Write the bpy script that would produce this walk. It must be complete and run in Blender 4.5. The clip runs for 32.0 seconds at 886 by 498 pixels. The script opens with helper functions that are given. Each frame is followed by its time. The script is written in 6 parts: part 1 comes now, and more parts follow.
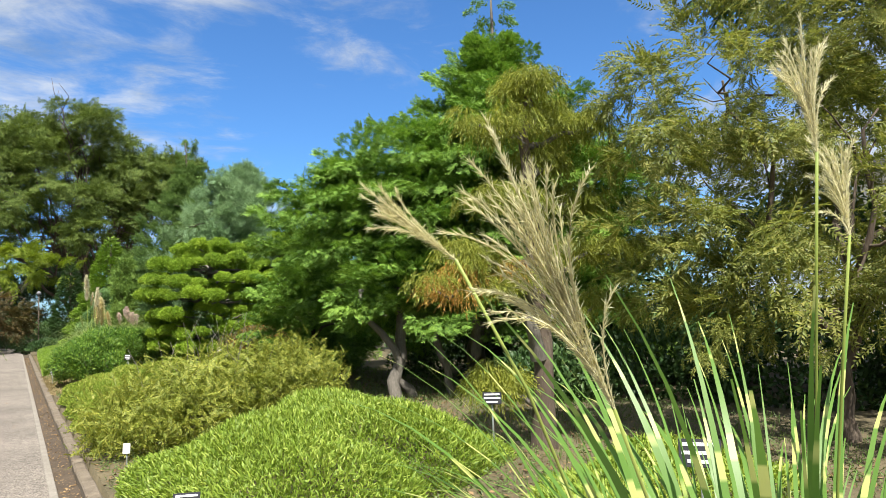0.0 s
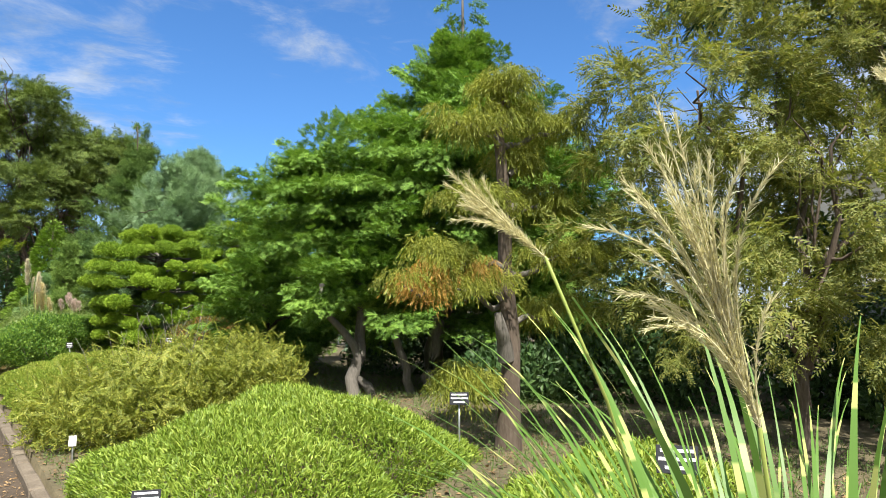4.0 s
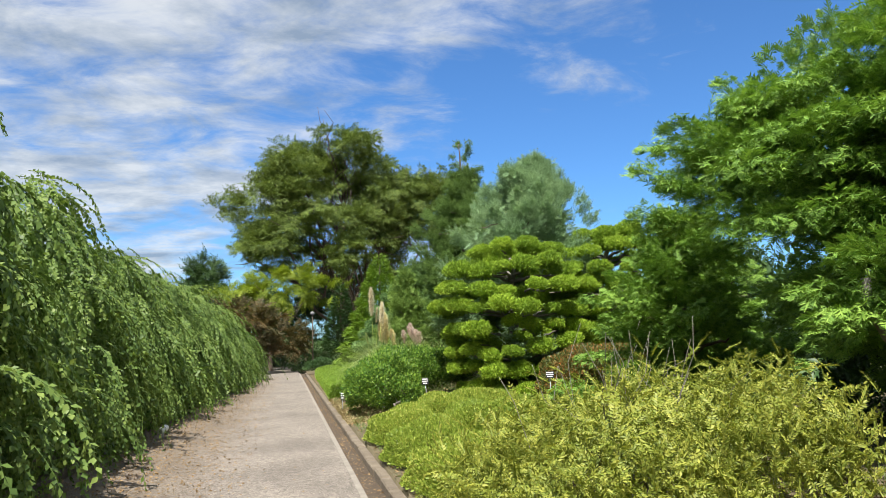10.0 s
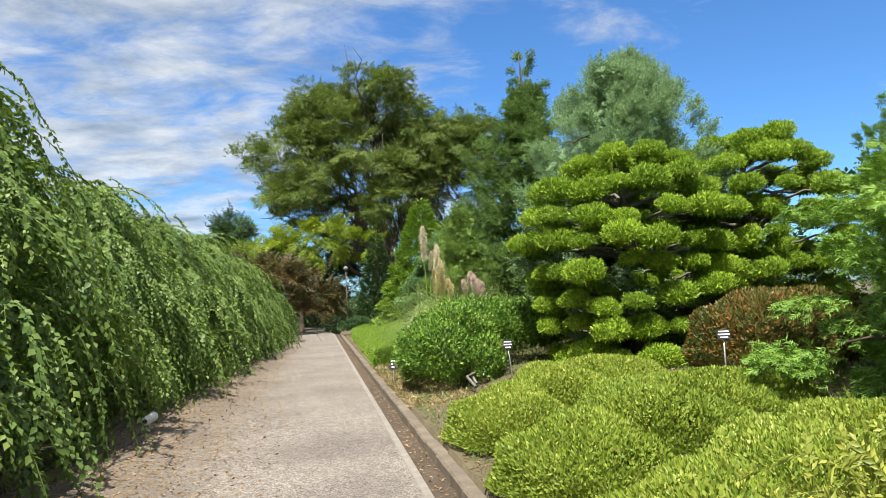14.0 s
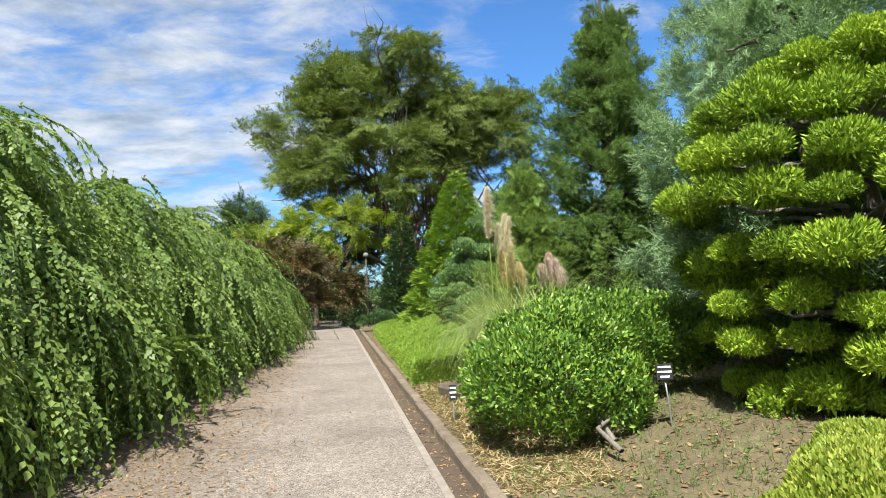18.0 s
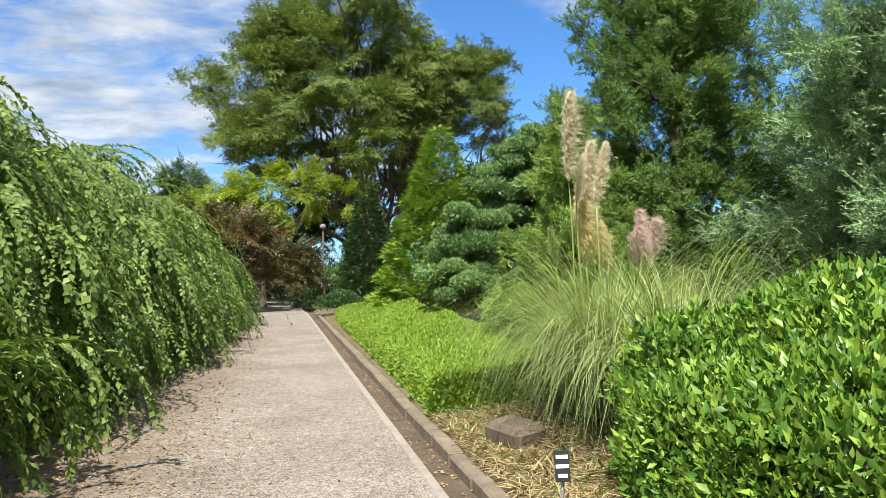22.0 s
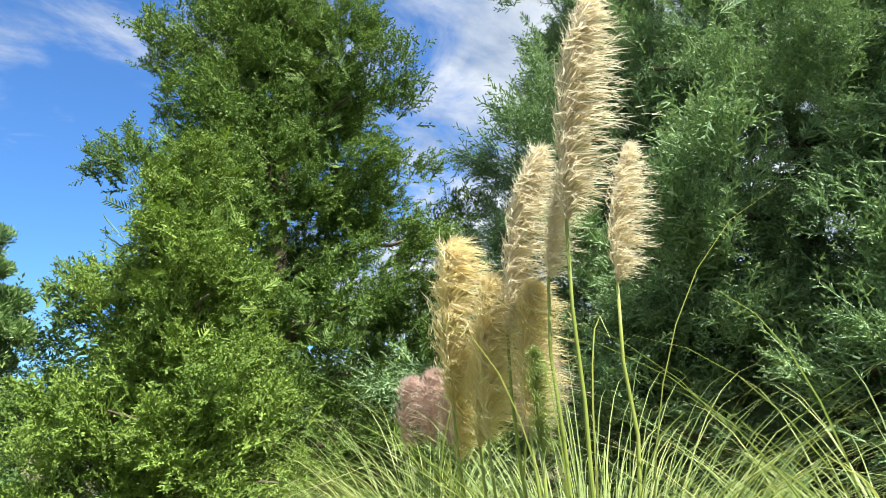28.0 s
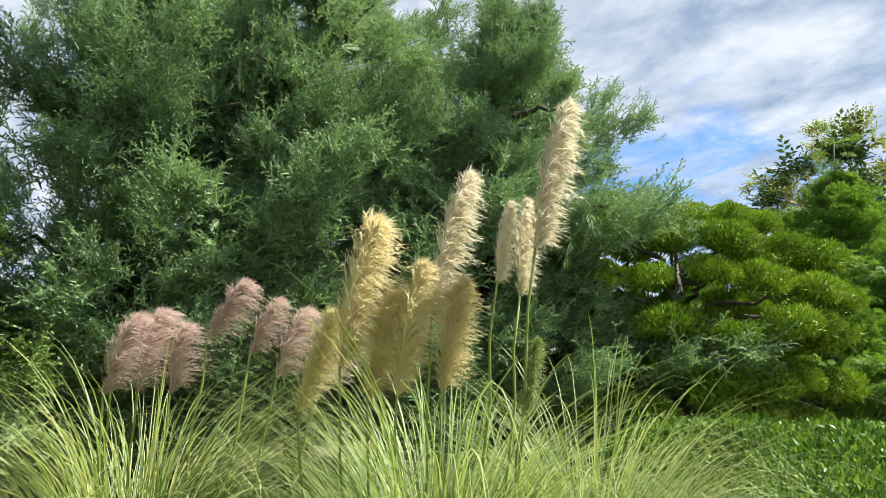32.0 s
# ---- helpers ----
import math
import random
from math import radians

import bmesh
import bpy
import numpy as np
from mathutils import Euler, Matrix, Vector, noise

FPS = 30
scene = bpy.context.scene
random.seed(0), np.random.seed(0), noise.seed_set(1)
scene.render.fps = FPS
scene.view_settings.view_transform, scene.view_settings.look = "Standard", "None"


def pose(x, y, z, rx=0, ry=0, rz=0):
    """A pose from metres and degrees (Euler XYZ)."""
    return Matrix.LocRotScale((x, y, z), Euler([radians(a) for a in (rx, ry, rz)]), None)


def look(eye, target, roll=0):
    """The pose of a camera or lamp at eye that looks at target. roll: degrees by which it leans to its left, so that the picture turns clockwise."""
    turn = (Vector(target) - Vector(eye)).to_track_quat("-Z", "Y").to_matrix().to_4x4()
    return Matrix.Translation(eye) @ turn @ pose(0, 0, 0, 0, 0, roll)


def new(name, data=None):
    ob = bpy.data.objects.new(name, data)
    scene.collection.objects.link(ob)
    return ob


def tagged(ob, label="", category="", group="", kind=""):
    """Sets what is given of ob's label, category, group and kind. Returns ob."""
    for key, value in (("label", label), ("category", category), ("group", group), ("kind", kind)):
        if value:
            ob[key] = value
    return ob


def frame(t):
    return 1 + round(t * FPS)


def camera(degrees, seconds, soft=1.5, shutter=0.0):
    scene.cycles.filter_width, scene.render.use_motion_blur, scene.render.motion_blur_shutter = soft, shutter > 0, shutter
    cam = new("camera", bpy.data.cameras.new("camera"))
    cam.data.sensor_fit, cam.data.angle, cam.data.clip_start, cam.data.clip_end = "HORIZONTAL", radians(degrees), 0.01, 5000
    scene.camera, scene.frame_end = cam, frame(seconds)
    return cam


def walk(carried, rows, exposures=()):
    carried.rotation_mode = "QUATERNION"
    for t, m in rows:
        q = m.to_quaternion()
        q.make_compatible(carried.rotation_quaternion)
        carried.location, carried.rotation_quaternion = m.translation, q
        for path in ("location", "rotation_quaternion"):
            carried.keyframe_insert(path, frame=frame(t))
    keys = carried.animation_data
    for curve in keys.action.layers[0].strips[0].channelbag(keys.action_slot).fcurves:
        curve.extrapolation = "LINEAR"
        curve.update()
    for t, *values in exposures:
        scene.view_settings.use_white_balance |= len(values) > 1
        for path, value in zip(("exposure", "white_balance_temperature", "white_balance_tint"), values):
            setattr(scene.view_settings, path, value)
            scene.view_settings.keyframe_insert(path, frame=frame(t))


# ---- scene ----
cam = camera(63.6, 32.0, soft=0.7)
PATH = [
    (0, (-0.349, 6.554, 1.535), (0.676, 8.263, 1.703), -2.0),
    (0.5, (-0.294, 6.663, 1.52), (0.713, 8.384, 1.673), -1.4),
    (1, (-0.262, 6.729, 1.531), (0.725, 8.463, 1.667), -1.1),
    (1.5, (-0.268, 6.743, 1.529), (0.715, 8.48, 1.661), -0.7),
    (2, (-0.28, 6.717, 1.553), (0.718, 8.444, 1.692), -0.0),
    (2.5, (-0.276, 6.736, 1.526), (0.758, 8.442, 1.681), 0.7),
    (4.5, (-0.522, 6.707, 1.545), (0.629, 8.335, 1.704), -0.3),
    (5, (-0.556, 6.781, 1.547), (0.579, 8.419, 1.709), -0.8),
    (5.5, (-0.527, 6.984, 1.55), (0.554, 8.658, 1.726), -1.1),
    (6, (-0.568, 7.258, 1.536), (0.418, 8.989, 1.723), -1.2),
    (6.5, (-0.633, 7.614, 1.557), (0.23, 9.408, 1.744), -1.3),
    (7, (-0.648, 8.044, 1.559), (0.085, 9.897, 1.729), -1.3),
    (7.5, (-0.775, 8.429, 1.523), (-0.151, 10.323, 1.679), -0.9),
    (8, (-0.793, 8.862, 1.507), (-0.248, 10.78, 1.664), -0.5),
    (8.5, (-0.765, 9.325, 1.506), (-0.264, 11.252, 1.687), -0.1),
    (9, (-0.772, 9.754, 1.514), (-0.296, 11.685, 1.73), -0.4),
    (9.5, (-0.747, 10.246, 1.51), (-0.288, 12.177, 1.755), -1.1),
    (10, (-0.774, 10.641, 1.474), (-0.34, 12.577, 1.726), -1.9),
    (10.5, (-0.765, 11.062, 1.443), (-0.353, 13.004, 1.68), -2.4),
    (11, (-0.793, 11.603, 1.424), (-0.399, 13.553, 1.63), -2.3),
    (11.5, (-0.852, 12.046, 1.444), (-0.464, 14.0, 1.618), -1.9),
    (12, (-0.823, 12.542, 1.427), (-0.435, 14.498, 1.577), -1.6),
    (12.5, (-0.789, 13.016, 1.415), (-0.396, 14.972, 1.553), -1.5),
    (13, (-0.728, 13.533, 1.41), (-0.334, 15.489, 1.545), -1.9),
    (13.5, (-0.756, 14.009, 1.386), (-0.374, 15.968, 1.522), -2.5),
    (14, (-0.763, 14.508, 1.384), (-0.41, 16.472, 1.523), -2.9),
    (14.5, (-0.753, 15.037, 1.389), (-0.439, 17.008, 1.53), -3.0),
    (15, (-0.764, 15.522, 1.407), (-0.494, 17.499, 1.544), -3.1),
    (15.5, (-0.723, 16.119, 1.394), (-0.5, 18.102, 1.526), -3.4),
    (17.5, (-0.78, 18.254, 1.459), (-0.537, 20.236, 1.564), -2.9),
    (18, (-0.794, 18.776, 1.443), (-0.484, 20.748, 1.558), -2.6),
    (18.5, (-0.833, 19.293, 1.454), (-0.464, 21.255, 1.574), -2.7),
    (19, (-0.889, 19.856, 1.435), (-0.481, 21.81, 1.559), -2.8),
    (19.5, (-0.976, 20.41, 1.427), (-0.561, 22.363, 1.558), -3.0),
    (20, (-1.005, 20.984, 1.409), (-0.602, 22.938, 1.55), -2.8),
    (20.5, (-1.102, 21.493, 1.408), (-0.711, 23.449, 1.556), -1.9),
    (21, (-1.122, 21.921, 1.411), (-0.721, 23.876, 1.545), -0.7),
    (21.5, (-1.073, 22.339, 1.384), (-0.598, 24.28, 1.454), -0.4),
    (22, (-1.008, 22.773, 1.408), (-0.555, 24.72, 1.464), -1.5),
    (22.5, (-0.937, 23.277, 1.405), (-0.56, 25.24, 1.487), -1.7),
    (23, (-0.917, 23.782, 1.391), (-0.499, 25.733, 1.531), -0.4),
    (23.5, (-0.868, 24.313, 1.405), (-0.339, 26.224, 1.661), 0.7),
    (24, (-0.877, 24.8, 1.368), (-0.25, 26.677, 1.658), 0.9),
    (24.5, (-0.88, 25.205, 1.38), (-0.153, 27.042, 1.692), 1.0),
    (26.5, (-0.749, 26.598, 1.532), (0.365, 28.212, 1.924), -2.4),
    (27, (-0.728, 26.932, 1.536), (0.574, 28.391, 1.958), -2.7),
    (27.5, (-0.724, 27.276, 1.532), (0.81, 28.479, 1.98), -3.3),
    (28, (-0.755, 27.567, 1.542), (0.989, 28.437, 1.99), -3.5),
    (28.5, (-0.73, 27.821, 1.506), (1.152, 28.305, 1.977), -1.7),
    (29, (-0.703, 28.185, 1.514), (1.223, 28.291, 2.043), 0.9),
    (29.5, (-0.711, 28.53, 1.512), (1.226, 28.298, 1.953), -0.3),
    (30, (-0.744, 28.86, 1.555), (1.145, 28.357, 1.975), -0.9),
    (30.5, (-0.817, 29.137, 1.597), (0.989, 28.375, 1.996), 0.6),
    (31, (-0.956, 29.471, 1.588), (0.762, 28.532, 1.996), 1.8),
    (31.5, (-0.992, 29.807, 1.57), (0.666, 28.756, 1.956), 2.5),
    (32, (-0.939, 30.188, 1.566), (0.687, 29.073, 1.898), 3.4),
]
walk(cam, [(t, look(eye, target, roll)) for t, eye, target, roll in PATH],
     [(0, 1.15), (6, 1.2), (9, 1.1), (12, 1.1), (15, 1.18), (20, 1.26), (24, 1.24), (27, 1.42), (29, 1.45), (31, 1.42), (32, 1.36)])

# ---- sky, sun ----
world = bpy.data.worlds.new("sky")
scene.world = world
world.use_nodes = True
SUN_EL, SUN_AZ = radians(58), radians(203)  # azimuth from +y towards +x


def build_sky():
    nt = world.node_tree
    n, l = nt.nodes, nt.links
    n.clear()
    out, bg = n.new("ShaderNodeOutputWorld"), n.new("ShaderNodeBackground")
    sky = n.new("ShaderNodeTexSky")
    sky.sky_type, sky.sun_disc = "NISHITA", False
    sky.sun_elevation, sky.sun_rotation = SUN_EL, SUN_AZ
    sky.air_density, sky.dust_density, sky.ozone_density = 1.0, 0.4, 3.0
    co = n.new("ShaderNodeTexCoord")
    sep = n.new("ShaderNodeSeparateXYZ")
    l.new(co.outputs["Generated"], sep.inputs[0])
    add = n.new("ShaderNodeMath"); add.operation = "ADD"; add.inputs[1].default_value = 0.16
    mx = n.new("ShaderNodeMath"); mx.operation = "MAXIMUM"; mx.inputs[1].default_value = 0.03
    l.new(sep.outputs["Z"], mx.inputs[0]); l.new(mx.outputs[0], add.inputs[0])
    dx = n.new("ShaderNodeMath"); dx.operation = "DIVIDE"
    dy = n.new("ShaderNodeMath"); dy.operation = "DIVIDE"
    l.new(sep.outputs["X"], dx.inputs[0]); l.new(add.outputs[0], dx.inputs[1])
    l.new(sep.outputs["Y"], dy.inputs[0]); l.new(add.outputs[0], dy.inputs[1])
    com = n.new("ShaderNodeCombineXYZ")
    l.new(dx.outputs[0], com.inputs[0]); l.new(dy.outputs[0], com.inputs[1])
    mp = n.new("ShaderNodeMapping"); mp.inputs["Location"].default_value = CLOUD_SHIFT
    mp.inputs["Rotation"].default_value = (0, 0, radians(28)); mp.inputs["Scale"].default_value = (0.85, 1.15, 1)
    l.new(com.outputs[0], mp.inputs[0])

    def fbm(scale, detail, rough, dist):
        t = n.new("ShaderNodeTexNoise")
        t.inputs["Scale"].default_value, t.inputs["Detail"].default_value = scale, detail
        t.inputs["Roughness"].default_value, t.inputs["Distortion"].default_value = rough, dist
        l.new(mp.outputs[0], t.inputs["Vector"])
        return t.outputs["Fac"]

    big, fine, shade = fbm(0.75, 3, 0.5, 0.4), fbm(4.2, 9, 0.62, 0.4), fbm(3.6, 7, 0.6, 0.2)
    # the sky clears to the north-east of the walk and thickens to the west
    west = n.new("ShaderNodeMath"); west.operation = "MULTIPLY_ADD"
    west.inputs[1].default_value, west.inputs[2].default_value = -0.36, 0.145
    l.new(sep.outputs["X"], west.inputs[0])
    # a second bank of cloud in the east
    e1 = n.new("ShaderNodeMath"); e1.operation = "SUBTRACT"; e1.inputs[1].default_value = 0.60
    l.new(sep.outputs["X"], e1.inputs[0])
    e2 = n.new("ShaderNodeMath"); e2.operation = "MAXIMUM"; e2.inputs[1].default_value = 0.0
    l.new(e1.outputs[0], e2.inputs[0])
    east = n.new("ShaderNodeMath"); east.operation = "MULTIPLY_ADD"; east.inputs[1].default_value = 1.3
    h1 = n.new("ShaderNodeMath"); h1.operation = "SUBTRACT"; h1.inputs[1].default_value = 0.38
    l.new(sep.outputs["Z"], h1.inputs[0])
    h2 = n.new("ShaderNodeMath"); h2.operation = "MAXIMUM"; h2.inputs[1].default_value = 0.0
    l.new(h1.outputs[0], h2.inputs[0])
    high = n.new("ShaderNodeMath"); high.operation = "MULTIPLY_ADD"; high.inputs[1].default_value = 0.45
    l.new(h2.outputs[0], high.inputs[0]); l.new(west.outputs[0], high.inputs[2])
    l.new(e2.outputs[0], east.inputs[0]); l.new(high.outputs[0], east.inputs[2])
    south = n.new("ShaderNodeMath"); south.operation = "MULTIPLY_ADD"; south.inputs[1].default_value = -0.15
    l.new(sep.outputs["Y"], south.inputs[0]); l.new(east.outputs[0], south.inputs[2])
    m1 = n.new("ShaderNodeMath"); m1.operation = "MULTIPLY_ADD"; m1.inputs[1].default_value = 0.62
    l.new(big, m1.inputs[0])
    m2 = n.new("ShaderNodeMath"); m2.operation = "MULTIPLY"; m2.inputs[1].default_value = 0.42
    l.new(fine, m2.inputs[0]); l.new(m2.outputs[0], m1.inputs[2])
    m3 = n.new("ShaderNodeMath"); m3.operation = "ADD"
    l.new(m1.outputs[0], m3.inputs[0]); l.new(south.outputs[0], m3.inputs[1])
    ramp = n.new("ShaderNodeMapRange"); ramp.interpolation_type = "SMOOTHSTEP"
    ramp.inputs["From Min"].default_value, ramp.inputs["From Max"].default_value = 0.45, 0.625
    l.new(m3.outputs[0], ramp.inputs["Value"])
    dens = n.new("ShaderNodeMath"); dens.operation = "MULTIPLY"; dens.inputs[1].default_value = 0.88
    l.new(ramp.outputs[0], dens.inputs[0])
    cl = n.new("ShaderNodeMix"); cl.data_type = "RGBA"
    cl.inputs["A"].default_value, cl.inputs["B"].default_value = (*CLOUD_DARK, 1), (*CLOUD_LIGHT, 1)
    sh = n.new("ShaderNodeMapRange"); sh.inputs["From Min"].default_value, sh.inputs["From Max"].default_value = 0.35, 0.62
    l.new(shade, sh.inputs["Value"]); l.new(sh.outputs[0], cl.inputs["Factor"])
    tone = n.new("ShaderNodeMix"); tone.data_type = "RGBA"; tone.blend_type = "MULTIPLY"; tone.inputs["Factor"].default_value = 1
    tone.inputs["B"].default_value = (*SKY_TINT, 1)
    l.new(sky.outputs[0], tone.inputs["A"])
    mix = n.new("ShaderNodeMix"); mix.data_type = "RGBA"
    l.new(dens.outputs[0], mix.inputs["Factor"]); l.new(tone.outputs["Result"], mix.inputs["A"]); l.new(cl.outputs["Result"], mix.inputs["B"])
    l.new(mix.outputs["Result"], bg.inputs["Color"]); bg.inputs["Strength"].default_value = SKY_STRENGTH
    l.new(bg.outputs[0], out.inputs[0])


SKY_STRENGTH = 0.088
SKY_TINT = (0.41, 0.68, 0.95)
CLOUD_LIGHT, CLOUD_DARK = (4.3, 4.5, 4.65), (1.7, 2.15, 2.75)
CLOUD_SHIFT = (3.1, 0.4, 0)
build_sky()
sun_data = bpy.data.lights.new("sun", "SUN")
sun_data.energy, sun_data.angle, sun_data.color = 4.6, radians(0.55), (1.0, 0.95, 0.86)
sun = new("sun", sun_data)
sun.matrix_world = look((60 * math.sin(SUN_AZ) * math.cos(SUN_EL), 60 * math.cos(SUN_AZ) * math.cos(SUN_EL), 60 * math.sin(SUN_EL)), (0, 0, 0))

# ---- materials ----
MATS = {}


def nodes_of(name):
    m = bpy.data.materials.new(name)
    m.use_nodes = True
    nt = m.node_tree
    nt.nodes.clear()
    return m, nt.nodes, nt.links


def ramp_node(n, stops):
    r = n.new("ShaderNodeValToRGB")
    e = r.color_ramp.elements
    while len(e) < len(stops):
        e.new(0.5)
    for k, (p, c) in enumerate(stops):
        e[k].position, e[k].color = p, (*c, 1)
    return r


def leaf_mat(name, dark, mid, light, rough=0.45, through_leaf=0.3, patch=1.2, spec=0.4, tint=(1.12, 1.1, 0.62)):
    """Foliage: tone by single leaf, by clump and by a soft patch noise; part of the light passes through."""
    m, n, l = nodes_of(name)
    geo, ob, co = n.new("ShaderNodeNewGeometry"), n.new("ShaderNodeObjectInfo"), n.new("ShaderNodeTexCoord")
    tex = n.new("ShaderNodeTexNoise")
    tex.inputs["Scale"].default_value, tex.inputs["Detail"].default_value = patch, 3
    l.new(geo.outputs["Position"], tex.inputs["Vector"])
    a = n.new("ShaderNodeMath"); a.operation = "MULTIPLY_ADD"; a.inputs[1].default_value = 0.5
    l.new(geo.outputs["Random Per Island"], a.inputs[0])
    b = n.new("ShaderNodeMath"); b.operation = "MULTIPLY_ADD"; b.inputs[1].default_value = 0.22
    l.new(ob.outputs["Random"], b.inputs[0])
    c = n.new("ShaderNodeMath"); c.operation = "MULTIPLY"; c.inputs[1].default_value = 0.34
    l.new(tex.outputs["Fac"], c.inputs[0]); l.new(c.outputs[0], b.inputs[2]); l.new(b.outputs[0], a.inputs[2])
    r = ramp_node(n, [(0.15, dark), (0.5, mid), (0.88, light)])
    l.new(a.outputs[0], r.inputs[0])
    p, t, mix, out = n.new("ShaderNodeBsdfPrincipled"), n.new("ShaderNodeBsdfTranslucent"), n.new("ShaderNodeMixShader"), n.new("ShaderNodeOutputMaterial")
    p.inputs["Roughness"].default_value = rough
    p.inputs["Specular IOR Level"].default_value = spec
    l.new(r.outputs[0], p.inputs["Base Color"])
    g = n.new("ShaderNodeMix"); g.data_type = "RGBA"; g.blend_type = "MULTIPLY"; g.inputs["Factor"].default_value = 1
    g.inputs["B"].default_value = (*tint, 1)
    l.new(r.outputs[0], g.inputs["A"]); l.new(g.outputs["Result"], t.inputs["Color"])
    mix.inputs[0].default_value = through_leaf
    l.new(p.outputs[0], mix.inputs[1]); l.new(t.outputs[0], mix.inputs[2]); l.new(mix.outputs[0], out.inputs[0])
    MATS[name] = m
    return m


def solid_mat(name, stops, scale=6.0, rough=0.85, bump=0.4, fine=60.0, stretch=(1, 1, 1), metal=0.0, local=False):
    """Bark, soil, stone, concrete: two scales of noise in colour and relief."""
    m, n, l = nodes_of(name)
    co, mp = n.new("ShaderNodeTexCoord"), n.new("ShaderNodeMapping")
    mp.inputs["Scale"].default_value = stretch
    if local:
        l.new(co.outputs["Object"], mp.inputs[0])
    else:
        geo = n.new("ShaderNodeNewGeometry")
        l.new(geo.outputs["Position"], mp.inputs[0])
    t1, t2 = n.new("ShaderNodeTexNoise"), n.new("ShaderNodeTexNoise")
    for t, s, d in ((t1, scale, 6), (t2, fine, 4)):
        t.inputs["Scale"].default_value, t.inputs["Detail"].default_value = s, d
        t.inputs["Roughness"].default_value = 0.65
        l.new(mp.outputs[0], t.inputs["Vector"])
    ob = n.new("ShaderNodeObjectInfo")
    mixf = n.new("ShaderNodeMath"); mixf.operation = "MULTIPLY_ADD"; mixf.inputs[1].default_value = 0.45
    s2 = n.new("ShaderNodeMath"); s2.operation = "MULTIPLY_ADD"; s2.inputs[1].default_value = 0.5
    s3 = n.new("ShaderNodeMath"); s3.operation = "MULTIPLY"; s3.inputs[1].default_value = 0.06
    l.new(ob.outputs["Random"], s3.inputs[0]); l.new(t1.outputs["Fac"], s2.inputs[0]); l.new(s3.outputs[0], s2.inputs[2])
    l.new(t2.outputs["Fac"], mixf.inputs[0]); l.new(s2.outputs[0], mixf.inputs[2])
    r = ramp_node(n, stops)
    l.new(mixf.outputs[0], r.inputs[0])
    b = n.new("ShaderNodeBump"); b.inputs["Strength"].default_value = bump; b.inputs["Distance"].default_value = 0.02
    l.new(mixf.outputs[0], b.inputs["Height"])
    p, out = n.new("ShaderNodeBsdfPrincipled"), n.new("ShaderNodeOutputMaterial")
    p.inputs["Roughness"].default_value, p.inputs["Metallic"].default_value = rough, metal
    l.new(r.outputs[0], p.inputs["Base Color"]); l.new(b.outputs[0], p.inputs["Normal"]); l.new(p.outputs[0], out.inputs[0])
    MATS[name] = m
    return m


